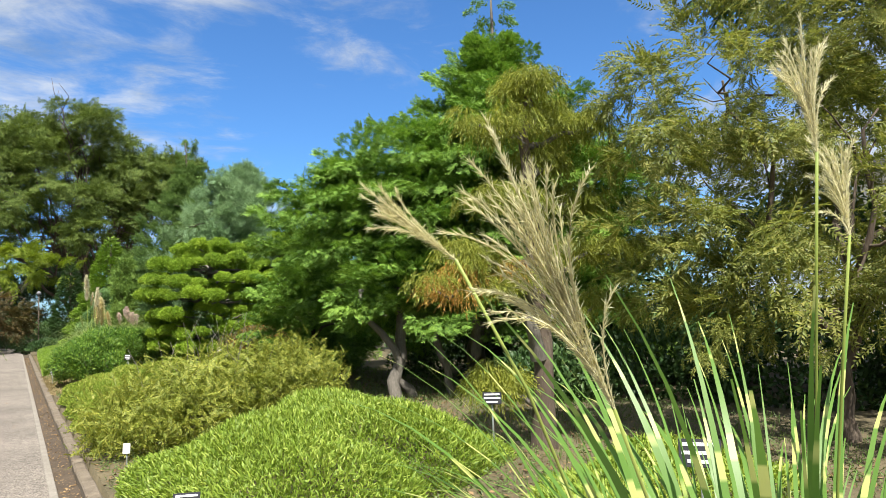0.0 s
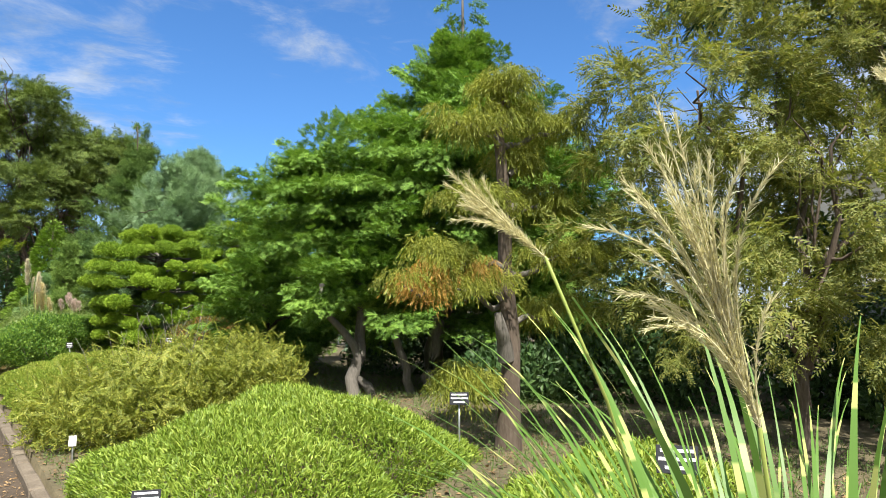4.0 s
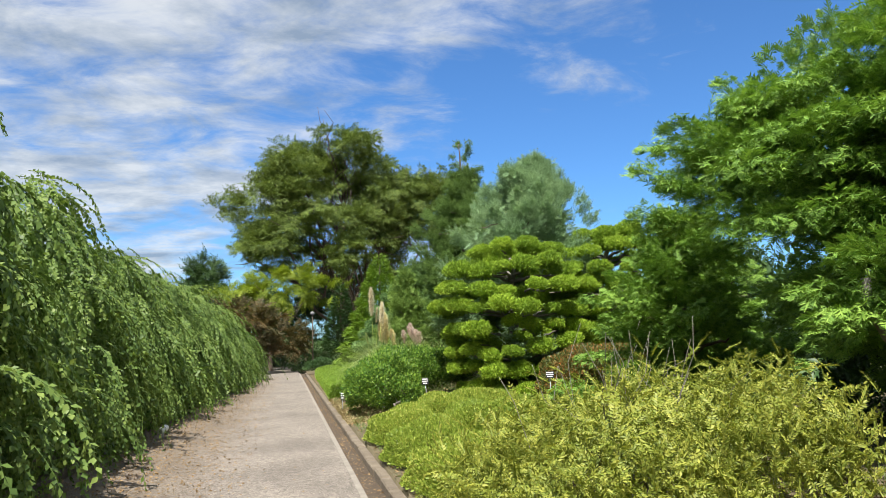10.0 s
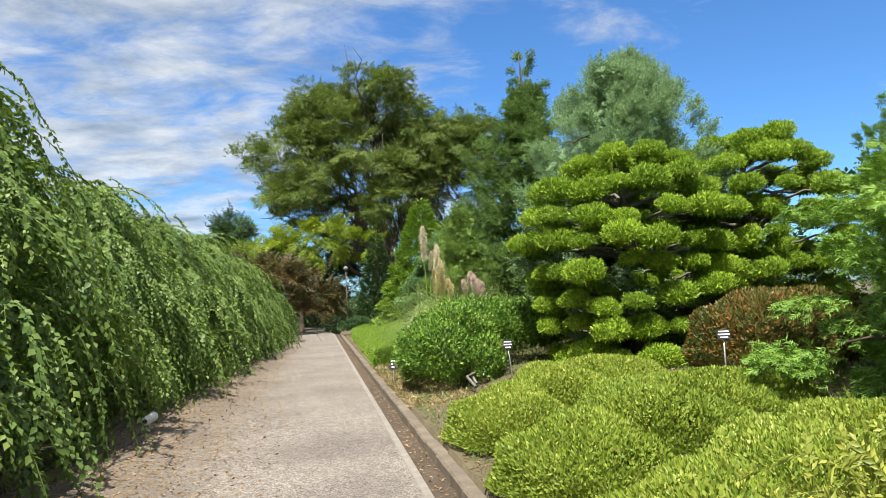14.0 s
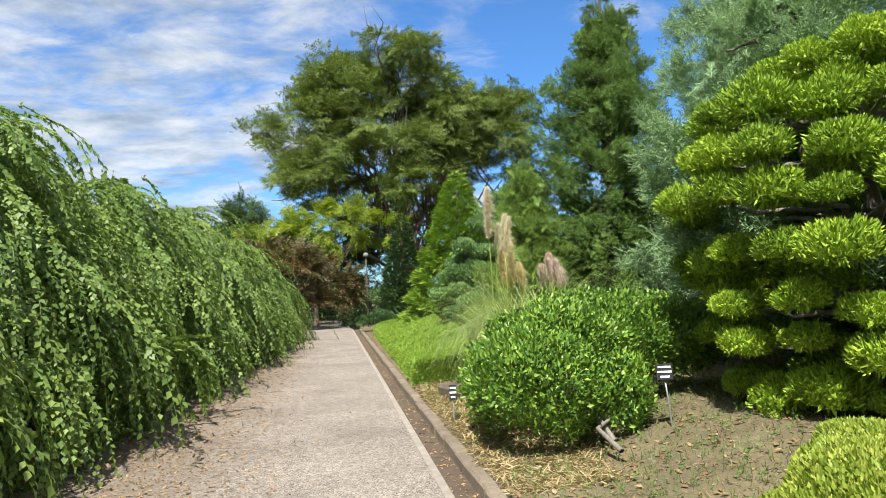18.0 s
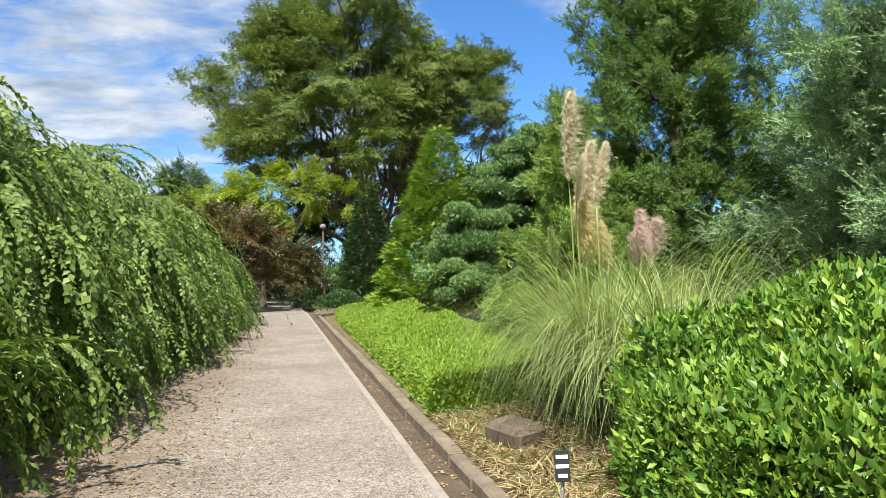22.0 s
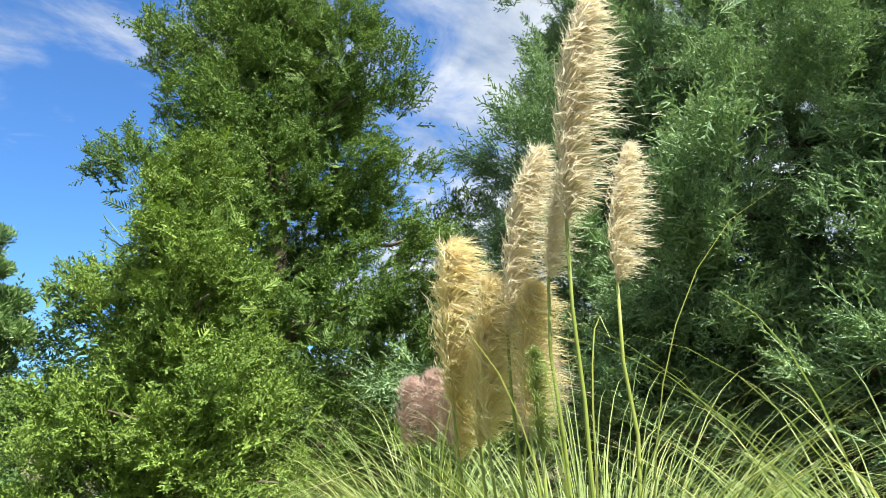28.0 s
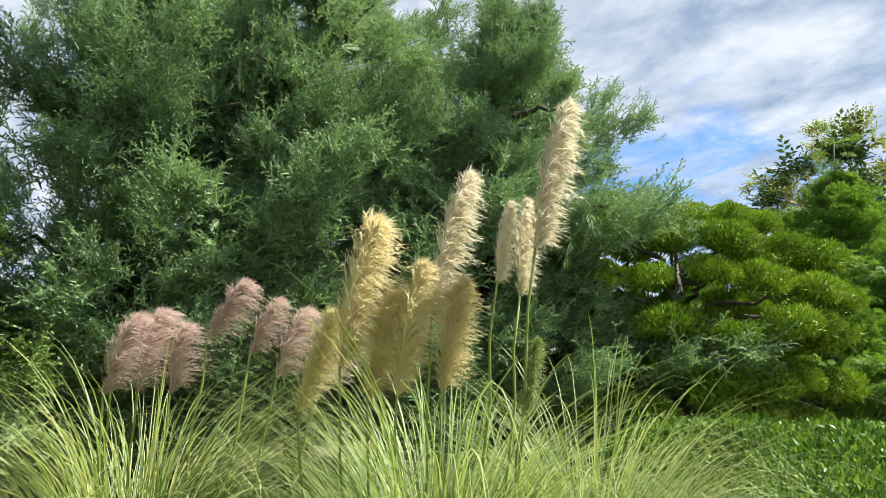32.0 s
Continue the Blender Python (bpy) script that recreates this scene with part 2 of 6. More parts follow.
def path_mat():
    """Worn exposed-aggregate paving: pale chips in a grey-beige binder, darker scuffs, brown litter dust to the west edge."""
    m, n, l = nodes_of("path_paving")
    geo = n.new("ShaderNodeNewGeometry")
    v = n.new("ShaderNodeTexVoronoi"); v.inputs["Scale"].default_value = 95
    l.new(geo.outputs["Position"], v.inputs["Vector"])
    chips = n.new("ShaderNodeSeparateColor")
    l.new(v.outputs["Color"], chips.inputs[0])
    big, mid = n.new("ShaderNodeTexNoise"), n.new("ShaderNodeTexNoise")
    big.inputs["Scale"].default_value, big.inputs["Detail"].default_value = 0.9, 5
    mid.inputs["Scale"].default_value, mid.inputs["Detail"].default_value = 11, 6
    for t in (big, mid):
        l.new(geo.outputs["Position"], t.inputs["Vector"])
    r1 = ramp_node(n, [(0.0, (0.07, 0.061, 0.054)), (0.4, (0.178, 0.157, 0.14)), (1.0, (0.335, 0.303, 0.272))])
    l.new(chips.outputs[0], r1.inputs[0])
    r2 = ramp_node(n, [(0.3, (0.72, 0.7, 0.68)), (0.62, (1.05, 1.03, 1.0))])
    l.new(big.outputs["Fac"], r2.inputs[0])
    mul = n.new("ShaderNodeMix"); mul.data_type = "RGBA"; mul.blend_type = "MULTIPLY"; mul.inputs["Factor"].default_value = 1
    l.new(r1.outputs[0], mul.inputs["A"]); l.new(r2.outputs[0], mul.inputs["B"])
    r3 = ramp_node(n, [(0.35, (0.82, 0.82, 0.82)), (0.6, (1.08, 1.07, 1.05))])
    l.new(mid.outputs["Fac"], r3.inputs[0])
    mul2 = n.new("ShaderNodeMix"); mul2.data_type = "RGBA"; mul2.blend_type = "MULTIPLY"; mul2.inputs["Factor"].default_value = 1
    l.new(mul.outputs["Result"], mul2.inputs["A"]); l.new(r3.outputs[0], mul2.inputs["B"])
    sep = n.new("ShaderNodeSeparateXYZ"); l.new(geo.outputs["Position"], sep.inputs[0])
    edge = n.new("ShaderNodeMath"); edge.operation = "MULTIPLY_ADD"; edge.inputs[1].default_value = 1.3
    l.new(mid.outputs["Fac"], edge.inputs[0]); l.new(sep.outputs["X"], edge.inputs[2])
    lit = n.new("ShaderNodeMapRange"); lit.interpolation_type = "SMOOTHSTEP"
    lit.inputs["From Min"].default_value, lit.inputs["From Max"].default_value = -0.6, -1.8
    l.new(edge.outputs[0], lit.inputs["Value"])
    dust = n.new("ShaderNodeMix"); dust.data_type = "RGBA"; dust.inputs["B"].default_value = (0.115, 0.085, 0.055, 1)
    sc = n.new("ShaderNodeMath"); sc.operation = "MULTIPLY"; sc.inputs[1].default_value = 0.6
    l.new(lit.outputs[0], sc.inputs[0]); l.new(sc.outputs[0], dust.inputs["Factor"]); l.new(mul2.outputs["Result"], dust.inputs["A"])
    b = n.new("ShaderNodeBump"); b.inputs["Strength"].default_value = 0.4; b.inputs["Distance"].default_value = 0.005
    l.new(v.outputs["Distance"], b.inputs["Height"])
    p, out = n.new("ShaderNodeBsdfPrincipled"), n.new("ShaderNodeOutputMaterial")
    p.inputs["Roughness"].default_value = 0.9
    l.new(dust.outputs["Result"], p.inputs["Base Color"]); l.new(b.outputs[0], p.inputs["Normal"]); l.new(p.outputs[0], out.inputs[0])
    MATS["path"] = m


def zebra_mat():
    """Zebra grass blade: green with soft pale cross bands along the blade."""
    m, n, l = nodes_of("zebra_blade")
    co, geo = n.new("ShaderNodeUVMap"), n.new("ShaderNodeNewGeometry")
    sep = n.new("ShaderNodeSeparateXYZ"); l.new(co.outputs[0], sep.inputs[0])
    off = n.new("ShaderNodeMath"); off.operation = "MULTIPLY_ADD"; off.inputs[1].default_value = 7.0
    l.new(geo.outputs["Random Per Island"], off.inputs[0]); l.new(sep.outputs["Y"], off.inputs[2])
    tex = n.new("ShaderNodeTexNoise"); tex.noise_dimensions = "1D"
    tex.inputs["Scale"].default_value, tex.inputs["Detail"].default_value = 9.0, 0
    l.new(off.outputs[0], tex.inputs["W"])
    r = ramp_node(n, [(0.60, (0.13, 0.25, 0.045)), (0.68, (0.50, 0.54, 0.18))])
    l.new(tex.outputs["Fac"], r.inputs[0])
    p, t, mix, out = n.new("ShaderNodeBsdfPrincipled"), n.new("ShaderNodeBsdfTranslucent"), n.new("ShaderNodeMixShader"), n.new("ShaderNodeOutputMaterial")
    p.inputs["Roughness"].default_value = 0.42
    l.new(r.outputs[0], p.inputs["Base Color"]); l.new(r.outputs[0], t.inputs["Color"])
    mix.inputs[0].default_value = 0.35
    l.new(p.outputs[0], mix.inputs[1]); l.new(t.outputs[0], mix.inputs[2]); l.new(mix.outputs[0], out.inputs[0])
    MATS["zebra"] = m


path_mat(); zebra_mat()
leaf_mat("weeping_leaf", (0.065, 0.12, 0.03), (0.14, 0.23, 0.052), (0.29, 0.385, 0.10), 0.5, 0.42, 0.8)
leaf_mat("hinoki_leaf", (0.065, 0.135, 0.026), (0.155, 0.29, 0.046), (0.30, 0.45, 0.085), 0.6, 0.25, 0.9, 0.25)
leaf_mat("juniper_leaf", (0.10, 0.175, 0.10), (0.215, 0.345, 0.175), (0.38, 0.52, 0.275), 0.65, 0.25, 0.8, 0.25)
leaf_mat("cedar_leaf", (0.05, 0.105, 0.03), (0.12, 0.21, 0.05), (0.22, 0.33, 0.078), 0.65, 0.2, 1.0, 0.25)
leaf_mat("pad_leaf", (0.07, 0.13, 0.015), (0.20, 0.33, 0.028), (0.40, 0.53, 0.05), 0.6, 0.1, 2.5, 0.25)
leaf_mat("cone_leaf", (0.075, 0.15, 0.02), (0.155, 0.27, 0.032), (0.27, 0.39, 0.05), 0.6, 0.12, 1.0, 0.25)
leaf_mat("pine_leaf", (0.06, 0.125, 0.048), (0.135, 0.24, 0.08), (0.25, 0.38, 0.13), 0.6, 0.08, 1.0, 0.25)
leaf_mat("zelkova_leaf", (0.055, 0.095, 0.02), (0.12, 0.18, 0.036), (0.23, 0.295, 0.06), 0.55, 0.22, 0.4, 0.3)
leaf_mat("maple_lime_leaf", (0.09, 0.15, 0.018), (0.19, 0.27, 0.025), (0.33, 0.40, 0.035), 0.5, 0.4, 0.7)
leaf_mat("maple_red_leaf", (0.04, 0.055, 0.02), (0.09, 0.078, 0.028), (0.18, 0.105, 0.04), 0.5, 0.3, 0.9)
leaf_mat("dark_leaf", (0.024, 0.060, 0.018), (0.048, 0.102, 0.030), (0.090, 0.156, 0.042), 0.5, 0.2, 0.6)
leaf_mat("camellia_leaf", (0.025, 0.075, 0.013), (0.075, 0.175, 0.024), (0.26, 0.40, 0.055), 0.42, 0.22, 2.0, 0.4)
leaf_mat("sasa_leaf", (0.11, 0.19, 0.022), (0.24, 0.345, 0.042), (0.46, 0.52, 0.11), 0.5, 0.32, 1.6)
leaf_mat("hedge_leaf", (0.12, 0.195, 0.025), (0.25, 0.34, 0.042), (0.50, 0.50, 0.12), 0.5, 0.28, 1.3)
leaf_mat("lawn_leaf", (0.085, 0.18, 0.02), (0.18, 0.31, 0.034), (0.32, 0.45, 0.06), 0.5, 0.28, 1.2)
leaf_mat("barberry_leaf", (0.095, 0.14, 0.022), (0.205, 0.255, 0.038), (0.40, 0.41, 0.075), 0.5, 0.33, 1.6)
leaf_mat("redbush_leaf", (0.05, 0.085, 0.022), (0.105, 0.135, 0.032), (0.40, 0.15, 0.045), 0.5, 0.25, 2.2)
leaf_mat("cypress_leaf", (0.115, 0.155, 0.025), (0.230, 0.265, 0.040), (0.380, 0.391, 0.057), 0.55, 0.3, 1.4)
leaf_mat("cypress_orange", (0.22, 0.19, 0.035), (0.42, 0.27, 0.06), (0.56, 0.26, 0.07), 0.55, 0.3, 3.0)
leaf_mat("rowan_leaf", (0.085, 0.125, 0.03), (0.195, 0.235, 0.055), (0.36, 0.35, 0.095), 0.5, 0.45, 1.0)
leaf_mat("young_cedar_leaf", (0.07, 0.135, 0.03), (0.17, 0.275, 0.055), (0.30, 0.42, 0.09), 0.65, 0.2, 1.0, 0.25)
leaf_mat("pampas_blade", (0.11, 0.18, 0.06), (0.27, 0.36, 0.13), (0.54, 0.58, 0.26), 0.5, 0.35, 1.5)
leaf_mat("plume_cream", (0.72, 0.66, 0.50), (0.84, 0.78, 0.62), (0.92, 0.88, 0.75), 0.8, 0.6, 4.0, 0.1, (1.0, 1.0, 0.94))
leaf_mat("plume_yellow", (0.72, 0.62, 0.34), (0.83, 0.74, 0.46), (0.9, 0.84, 0.6), 0.8, 0.55, 4.0, 0.1, (1.0, 1.0, 0.92))
leaf_mat("plume_pink", (0.55, 0.40, 0.37), (0.70, 0.55, 0.51), (0.82, 0.71, 0.66), 0.8, 0.55, 4.0, 0.1, (1.0, 1.0, 0.92))
leaf_mat("plume_straw", (0.56, 0.52, 0.27), (0.70, 0.66, 0.40), (0.84, 0.80, 0.58), 0.7, 0.4, 20.0, 0.2, (1.0, 1.0, 0.85))
leaf_mat("stalk_green", (0.149, 0.218, 0.046), (0.253, 0.322, 0.069), (0.345, 0.391, 0.103), 0.45, 0.1, 2.0)
leaf_mat("weed_leaf", (0.057, 0.103, 0.023), (0.115, 0.184, 0.046), (0.207, 0.276, 0.092), 0.5, 0.3, 2.0)
leaf_mat("litter", (0.115, 0.075, 0.040), (0.230, 0.149, 0.075), (0.391, 0.276, 0.149), 0.8, 0.1, 3.0, 0.2)
leaf_mat("straw", (0.22, 0.17, 0.09), (0.36, 0.29, 0.16), (0.52, 0.43, 0.26), 0.8, 0.15, 3.0, 0.2)
solid_mat("bark", [(0.25, (0.035, 0.025, 0.018)), (0.5, (0.10, 0.075, 0.055)), (0.8, (0.2, 0.165, 0.13))], 7, 0.9, 0.9, 45, (1, 1, 0.22))
solid_mat("bark_grey", [(0.25, (0.055, 0.05, 0.042)), (0.5, (0.15, 0.135, 0.115)), (0.8, (0.3, 0.28, 0.25))], 7, 0.9, 0.8, 40, (1, 1, 0.3))
solid_mat("soil", [(0.25, (0.035, 0.032, 0.016)), (0.5, (0.10, 0.082, 0.044)), (0.75, (0.205, 0.165, 0.095))], 1.4, 0.95, 0.7, 35)
solid_mat("dark_soil", [(0.25, (0.03, 0.022, 0.015)), (0.5, (0.07, 0.05, 0.033)), (0.8, (0.14, 0.105, 0.07))], 3, 0.95, 0.7, 40)
solid_mat("concrete", [(0.25, (0.06, 0.048, 0.034)), (0.5, (0.15, 0.12, 0.088)), (0.75, (0.27, 0.225, 0.17))], 5, 0.9, 0.5, 70)
solid_mat("edging", [(0.25, (0.13, 0.115, 0.095)), (0.5, (0.235, 0.21, 0.18)), (0.75, (0.36, 0.33, 0.29))], 6, 0.9, 0.4, 80)
solid_mat("sign_black", [(0.3, (0.008, 0.009, 0.012)), (0.7, (0.02, 0.022, 0.028))], 9, 0.85, 0.1, 60)
solid_mat("sign_white", [(0.3, (0.7, 0.7, 0.69)), (0.7, (0.84, 0.84, 0.83))], 9, 0.45, 0.05, 60)
solid_mat("metal_grey", [(0.3, (0.3, 0.32, 0.33)), (0.7, (0.5, 0.52, 0.53))], 9, 0.4, 0.1, 60, metal=0.7)
solid_mat("wall_white", [(0.3, (0.62, 0.60, 0.55)), (0.7, (0.8, 0.78, 0.73))], 1.5, 0.8, 0.1, 30)
solid_mat("dark_glass", [(0.3, (0.02, 0.025, 0.03)), (0.7, (0.05, 0.06, 0.07))], 2, 0.15, 0.0, 30)
solid_mat("roof", [(0.3, (0.12, 0.12, 0.125)), (0.7, (0.2, 0.2, 0.21))], 2, 0.7, 0.2, 30)


# ---- mesh helpers ----
rng = np.random.default_rng(11)


def mesh_of(name, verts, tris, mat, smooth=False, uv=None):
    """A mesh from arrays of corners and triangles."""
    me = bpy.data.meshes.new(name)
    verts, tris = np.asarray(verts, np.float32), np.asarray(tris, np.int32)
    me.vertices.add(len(verts)); me.vertices.foreach_set("co", verts.ravel())
    me.loops.add(tris.size); me.loops.foreach_set("vertex_index", tris.ravel())
    me.polygons.add(len(tris)); me.polygons.foreach_set("loop_start", np.arange(0, tris.size, 3, dtype=np.int32))
    if smooth:
        me.polygons.foreach_set("use_smooth", np.ones(len(tris), bool))
    if uv is not None:
        layer = me.uv_layers.new(name="UVMap")
        layer.data.foreach_set("uv", np.asarray(uv, np.float32)[tris.ravel()].ravel())
    me.update(calc_edges=True)
    me.materials.append(MATS[mat])
    return me


def thing(name, label, category, at=(0, 0, 0), group="", turn=0.0, size=1.0):
    e = new(name)
    e.matrix_world = pose(*at, 0, 0, turn) @ Matrix.Scale(size, 4)
    e.empty_display_size = 0.2
    return tagged(e, label, category, group)


def piece(name, me, parent, m=None, label=""):
    """One mesh object as a part of a thing; m is its pose within the thing."""
    o = new(name, me)
    o.parent = parent
    if m is not None:
        o.matrix_basis = m
    if label:
        o["label"] = label
    return o


def unit(v):
    return v / np.maximum(np.linalg.norm(v, axis=-1, keepdims=True), 1e-9)


def basis(along, up):
    """Turns with y along the first way and z near the second."""
    y = unit(along)
    x = unit(np.cross(y, up))
    z = np.cross(x, y)
    return np.stack([x, y, z], -1)


def scatter(templates, pos, turn, size):
    """Copies of templates (corners, triangles) at places, turns and sizes, joined."""
    vs, ts, base = [], [], 0
    pick = rng.integers(0, len(templates), len(pos))
    for k, (tv, tt) in enumerate(templates):
        i = np.nonzero(pick == k)[0]
        if not len(i):
            continue
        s = size[i]
        s = s[:, None, None] if s.ndim == 1 else s[:, None, :]
        v = np.einsum("nij,nkj->nki", turn[i], tv[None] * s) + pos[i][:, None]
        f = tt[None] + (np.arange(len(i)) * len(tv))[:, None, None] + base
        vs.append(v.reshape(-1, 3)); ts.append(f.reshape(-1, 3)); base += len(i) * len(tv)
    return np.concatenate(vs), np.concatenate(ts)


def joined(parts):
    vs, ts, base = [], [], 0
    for v, t in parts:
        vs.append(v); ts.append(np.asarray(t) + base); base += len(v)
    return np.concatenate(vs), np.concatenate(ts)


def tube(points, radii, sides=7):
    """A tapered round limb along points."""
    p, r = np.asarray(points, float), np.asarray(radii, float)
    d = unit(np.gradient(p, axis=0))
    ref = np.where(np.abs(d[:, 2:]) > 0.9, [[1.0, 0, 0]], [[0, 0, 1.0]])
    u = unit(np.cross(d, ref)); w = np.cross(d, u)
    a = np.linspace(0, 2 * np.pi, sides, endpoint=False)
    ring = p[:, None] + r[:, None, None] * (np.cos(a)[None, :, None] * u[:, None] + np.sin(a)[None, :, None] * w[:, None])
    v, t = ring.reshape(-1, 3), []
    for i in range(len(p) - 1):
        for j in range(sides):
            a0, a1, b0, b1 = i * sides + j, i * sides + (j + 1) % sides, (i + 1) * sides + j, (i + 1) * sides + (j + 1) % sides
            t += [(a0, a1, b1), (a0, b1, b0)]
    t += [((len(p) - 1) * sides, (len(p) - 1) * sides + j, (len(p) - 1) * sides + j + 1) for j in range(1, sides - 1)]
    return v, np.array(t)


def bent(a, b, sag=0.0, wobble=0.05, n=7):
    """Points from a to b with a bow and small irregular bends."""
    a, b = np.asarray(a, float), np.asarray(b, float)
    t = np.linspace(0, 1, n)[:, None]
    p = a + (b - a) * t
    p[:, 2] += sag * 4 * (t * (1 - t))[:, 0]
    p[1:-1] += rng.normal(0, wobble * np.linalg.norm(b - a) / 3, (n - 2, 3))
    return p


def box_mesh(name, sx, sy, sz, mat, bevel=0.01):
    bm = bmesh.new()
    bmesh.ops.create_cube(bm, size=1, matrix=Matrix.Diagonal((sx, sy, sz, 1)))
    if bevel:
        bmesh.ops.bevel(bm, geom=bm.edges[:], offset=bevel, segments=1, affect="EDGES")
    me = bpy.data.meshes.new(name)
    bm.to_mesh(me); bm.free()
    me.materials.append(MATS[mat])
    return me


# ---- leaf and spray shapes (y is the way of growth, z the upper side) ----
def leaf(w=0.24, fold=0.06, tip=-0.08):
    v = np.array([(0, 0, 0), (w, 0.42, fold), (0, 0.45, 0), (-w, 0.42, fold), (0, 1, tip)], float)
    return v, np.array([(0, 1, 2), (0, 2, 3), (2, 1, 4), (2, 4, 3)])


def blade(w=0.06, arch=0.5, n=4):
    """A grass blade of length about 1 that bends over towards +y."""
    t = np.linspace(0, 1, n + 1)
    ang = arch * t
    y, z = np.cumsum(np.sin(ang)) / (n + 1), np.cumsum(np.cos(ang)) / (n + 1)
    y, z = y - y[0], z - z[0]
    ww = w * (1 - t ** 2) * 0.5 + 0.002
    v = np.concatenate([np.stack([-ww, y, z], 1), np.stack([ww, y, z], 1)])
    f = []
    for i in range(n):
        f += [(i, n + 1 + i, n + 2 + i), (i, n + 2 + i, i + 1)]
    return v, np.array(f)


def frond(n=6, spread=0.34, fat=0.10, droop=0.15, flat=0.05):
    """A flat conifer frond: an axis with tapering side shoots."""
    v, f = [], []

    def shoot(a, b, w, up):
        k = len(v)
        d = b - a
        s = np.array([d[1], -d[0], 0.0]); s /= max(np.linalg.norm(s), 1e-6)
        mid = a + d * 0.45 + np.array([0, 0, up])
        v.extend([a, mid + s * w, b, mid - s * w])
        f.extend([(k, k + 1, k + 2), (k, k + 2, k + 3)])

    shoot(np.zeros(3), np.array([0, 1.0, -droop]), fat * 0.6, 0.02)
    for i in range(n):
        t = 0.12 + 0.78 * i / n
        L = spread * (1 - 0.62 * t) * (0.85 + 0.3 * rng.random())
        for s in (-1, 1):
            a = np.array([0, t, -droop * t * t])
            b = a + np.array([s * L * 0.82, L * 0.75, rng.normal(0, flat) - 0.12 * L])
            shoot(a, b, fat * 0.55, 0.01)
    return np.array(v), np.array(f)


def feather(n=9, sub=4, spread=0.42, w=0.012, round_=0.6):
    """A soft scale-leaved shoot: side twigs all round an axis, each with short tips of its own."""
    v, f = [], []

    def tip(a, b, wid):
        d = b - a
        q = np.cross(d, rng.normal(0, 1, 3)); q = q / max(np.linalg.norm(q), 1e-6) * wid
        k = len(v)
        v.extend([a - q, a + q, b]); f.append((k, k + 1, k + 2))

    tip(np.zeros(3), np.array([0, 1.0, 0.0]), w * 1.4)
    for i in range(n):
        t = 0.08 + 0.86 * i / n
        th = i * 2.4 + rng.random()
        L = spread * (1 - 0.6 * t) * (0.75 + 0.5 * rng.random())
        a = np.array([0, t, 0.0])
        d = np.array([math.cos(th), 0.95, math.sin(th) * round_]) * 0.72 * L
        tip(a, a + d, w * 1.3)
        for j in range(sub):
            u = 0.25 + 0.7 * j / sub
            b = a + d * u
            e = d * 0.30 + rng.normal(0, 0.16, 3) * L * np.array([1, 0.8, round_])
            tip(b, b + e, w * 1.5)
    return np.array(v), np.array(f)


def bough(fronds, n=46, length=1.0, width=0.42, size=0.30, sag=0.22):
    """A flat layered bough along +y: fronds fan out to both sides and nod at the rim."""
    t = rng.random(n) ** 0.75
    side = rng.uniform(-1, 1, n)
    half = width * np.sin(np.pi * np.clip(0.12 + 0.8 * t, 0, 1)) ** 0.8
    x, y = side * half, t * length * 0.82
    z = -sag * (side ** 2 * 0.5 + t ** 2) * 0.55 + rng.normal(0, 0.05, n)
    d = np.stack([side * 0.95, 0.75 + 0 * t, -0.05 - 0.15 * np.abs(side) - 0.1 * t], 1) + rng.normal(0, 0.26, (n, 3))
    up = np.array([0, 0, 1.0]) + rng.normal(0, 0.4, (n, 3))
    return scatter(fronds, np.stack([x, y, z], 1), basis(d, up), size * (0.65 + 0.6 * rng.random(n)))


def needles(n=10, w=0.055, spread=0.5):
    """A feathery shoot: side shoots all round an axis."""
    v, f = [], []
    for i in range(n + 1):
        t = 0.95 * i / n
        a = np.array([0, t * 0.8, 0.0])
        th, L = rng.random() * 6.28, spread * (1 - 0.5 * t) * (0.7 + 0.5 * rng.random())
        d = np.array([math.cos(th) * 0.7, 0.75, math.sin(th) * 0.7]) * L if i < n else np.array([0, 0.3, 0])
        s = np.array([-math.sin(th), 0.1, math.cos(th)]) * w
        k = len(v)
        m = a + d * 0.5
        v.extend([a, m + s, a + d, m - s]); f.extend([(k, k + 1, k + 2), (k, k + 2, k + 3)])
    k = len(v)
    v.extend([np.array([-0.012, 0, 0]), np.array([0.012, 0, 0]), np.array([0, 0.95, 0])]); f.append((k, k + 1, k + 2))
    return np.array(v), np.array(f)


def spray(n=9, size=0.3, width=0.26, droop=0.2, pair=False, plain=False):
    """A leafy twig: leaves by turns (or in pairs) along a thin stem."""
    parts = []
    lv, lf = leaf(width)
    if plain:
        lv, lf = lv[[0, 1, 4, 3]], np.array([(0, 1, 2), (0, 2, 3)])
    for i in range(n):
        t = 0.12 + 0.86 * i / (n - 1)
        for s in ((-1, 1) if pair else ((-1) ** i,)):
            ang = s * radians(52 if t < 0.95 else 5) * (0.8 + 0.4 * rng.random())
            c, q = math.cos(ang), math.sin(ang)
            tilt = rng.normal(-0.25, 0.25)
            m = np.array([[c, q, 0], [-q, c, 0], [0, 0, 1]]) @ np.array([[1, 0, 0], [0, math.cos(tilt), -math.sin(tilt)], [0, math.sin(tilt), math.cos(tilt)]])
            L = size * (0.75 + 0.4 * rng.random()) * (1 - 0.3 * abs(t - 0.5))
            parts.append((lv * L @ m.T + np.array([0, t, -droop * t * t]), lf))
    parts.append((np.array([(-0.008, 0, 0), (0.008, 0, 0), (0, 0.5, -droop * 0.25), (0, 1, -droop)]), np.array([(0, 1, 2), (0, 2, 3)])))
    return joined(parts)


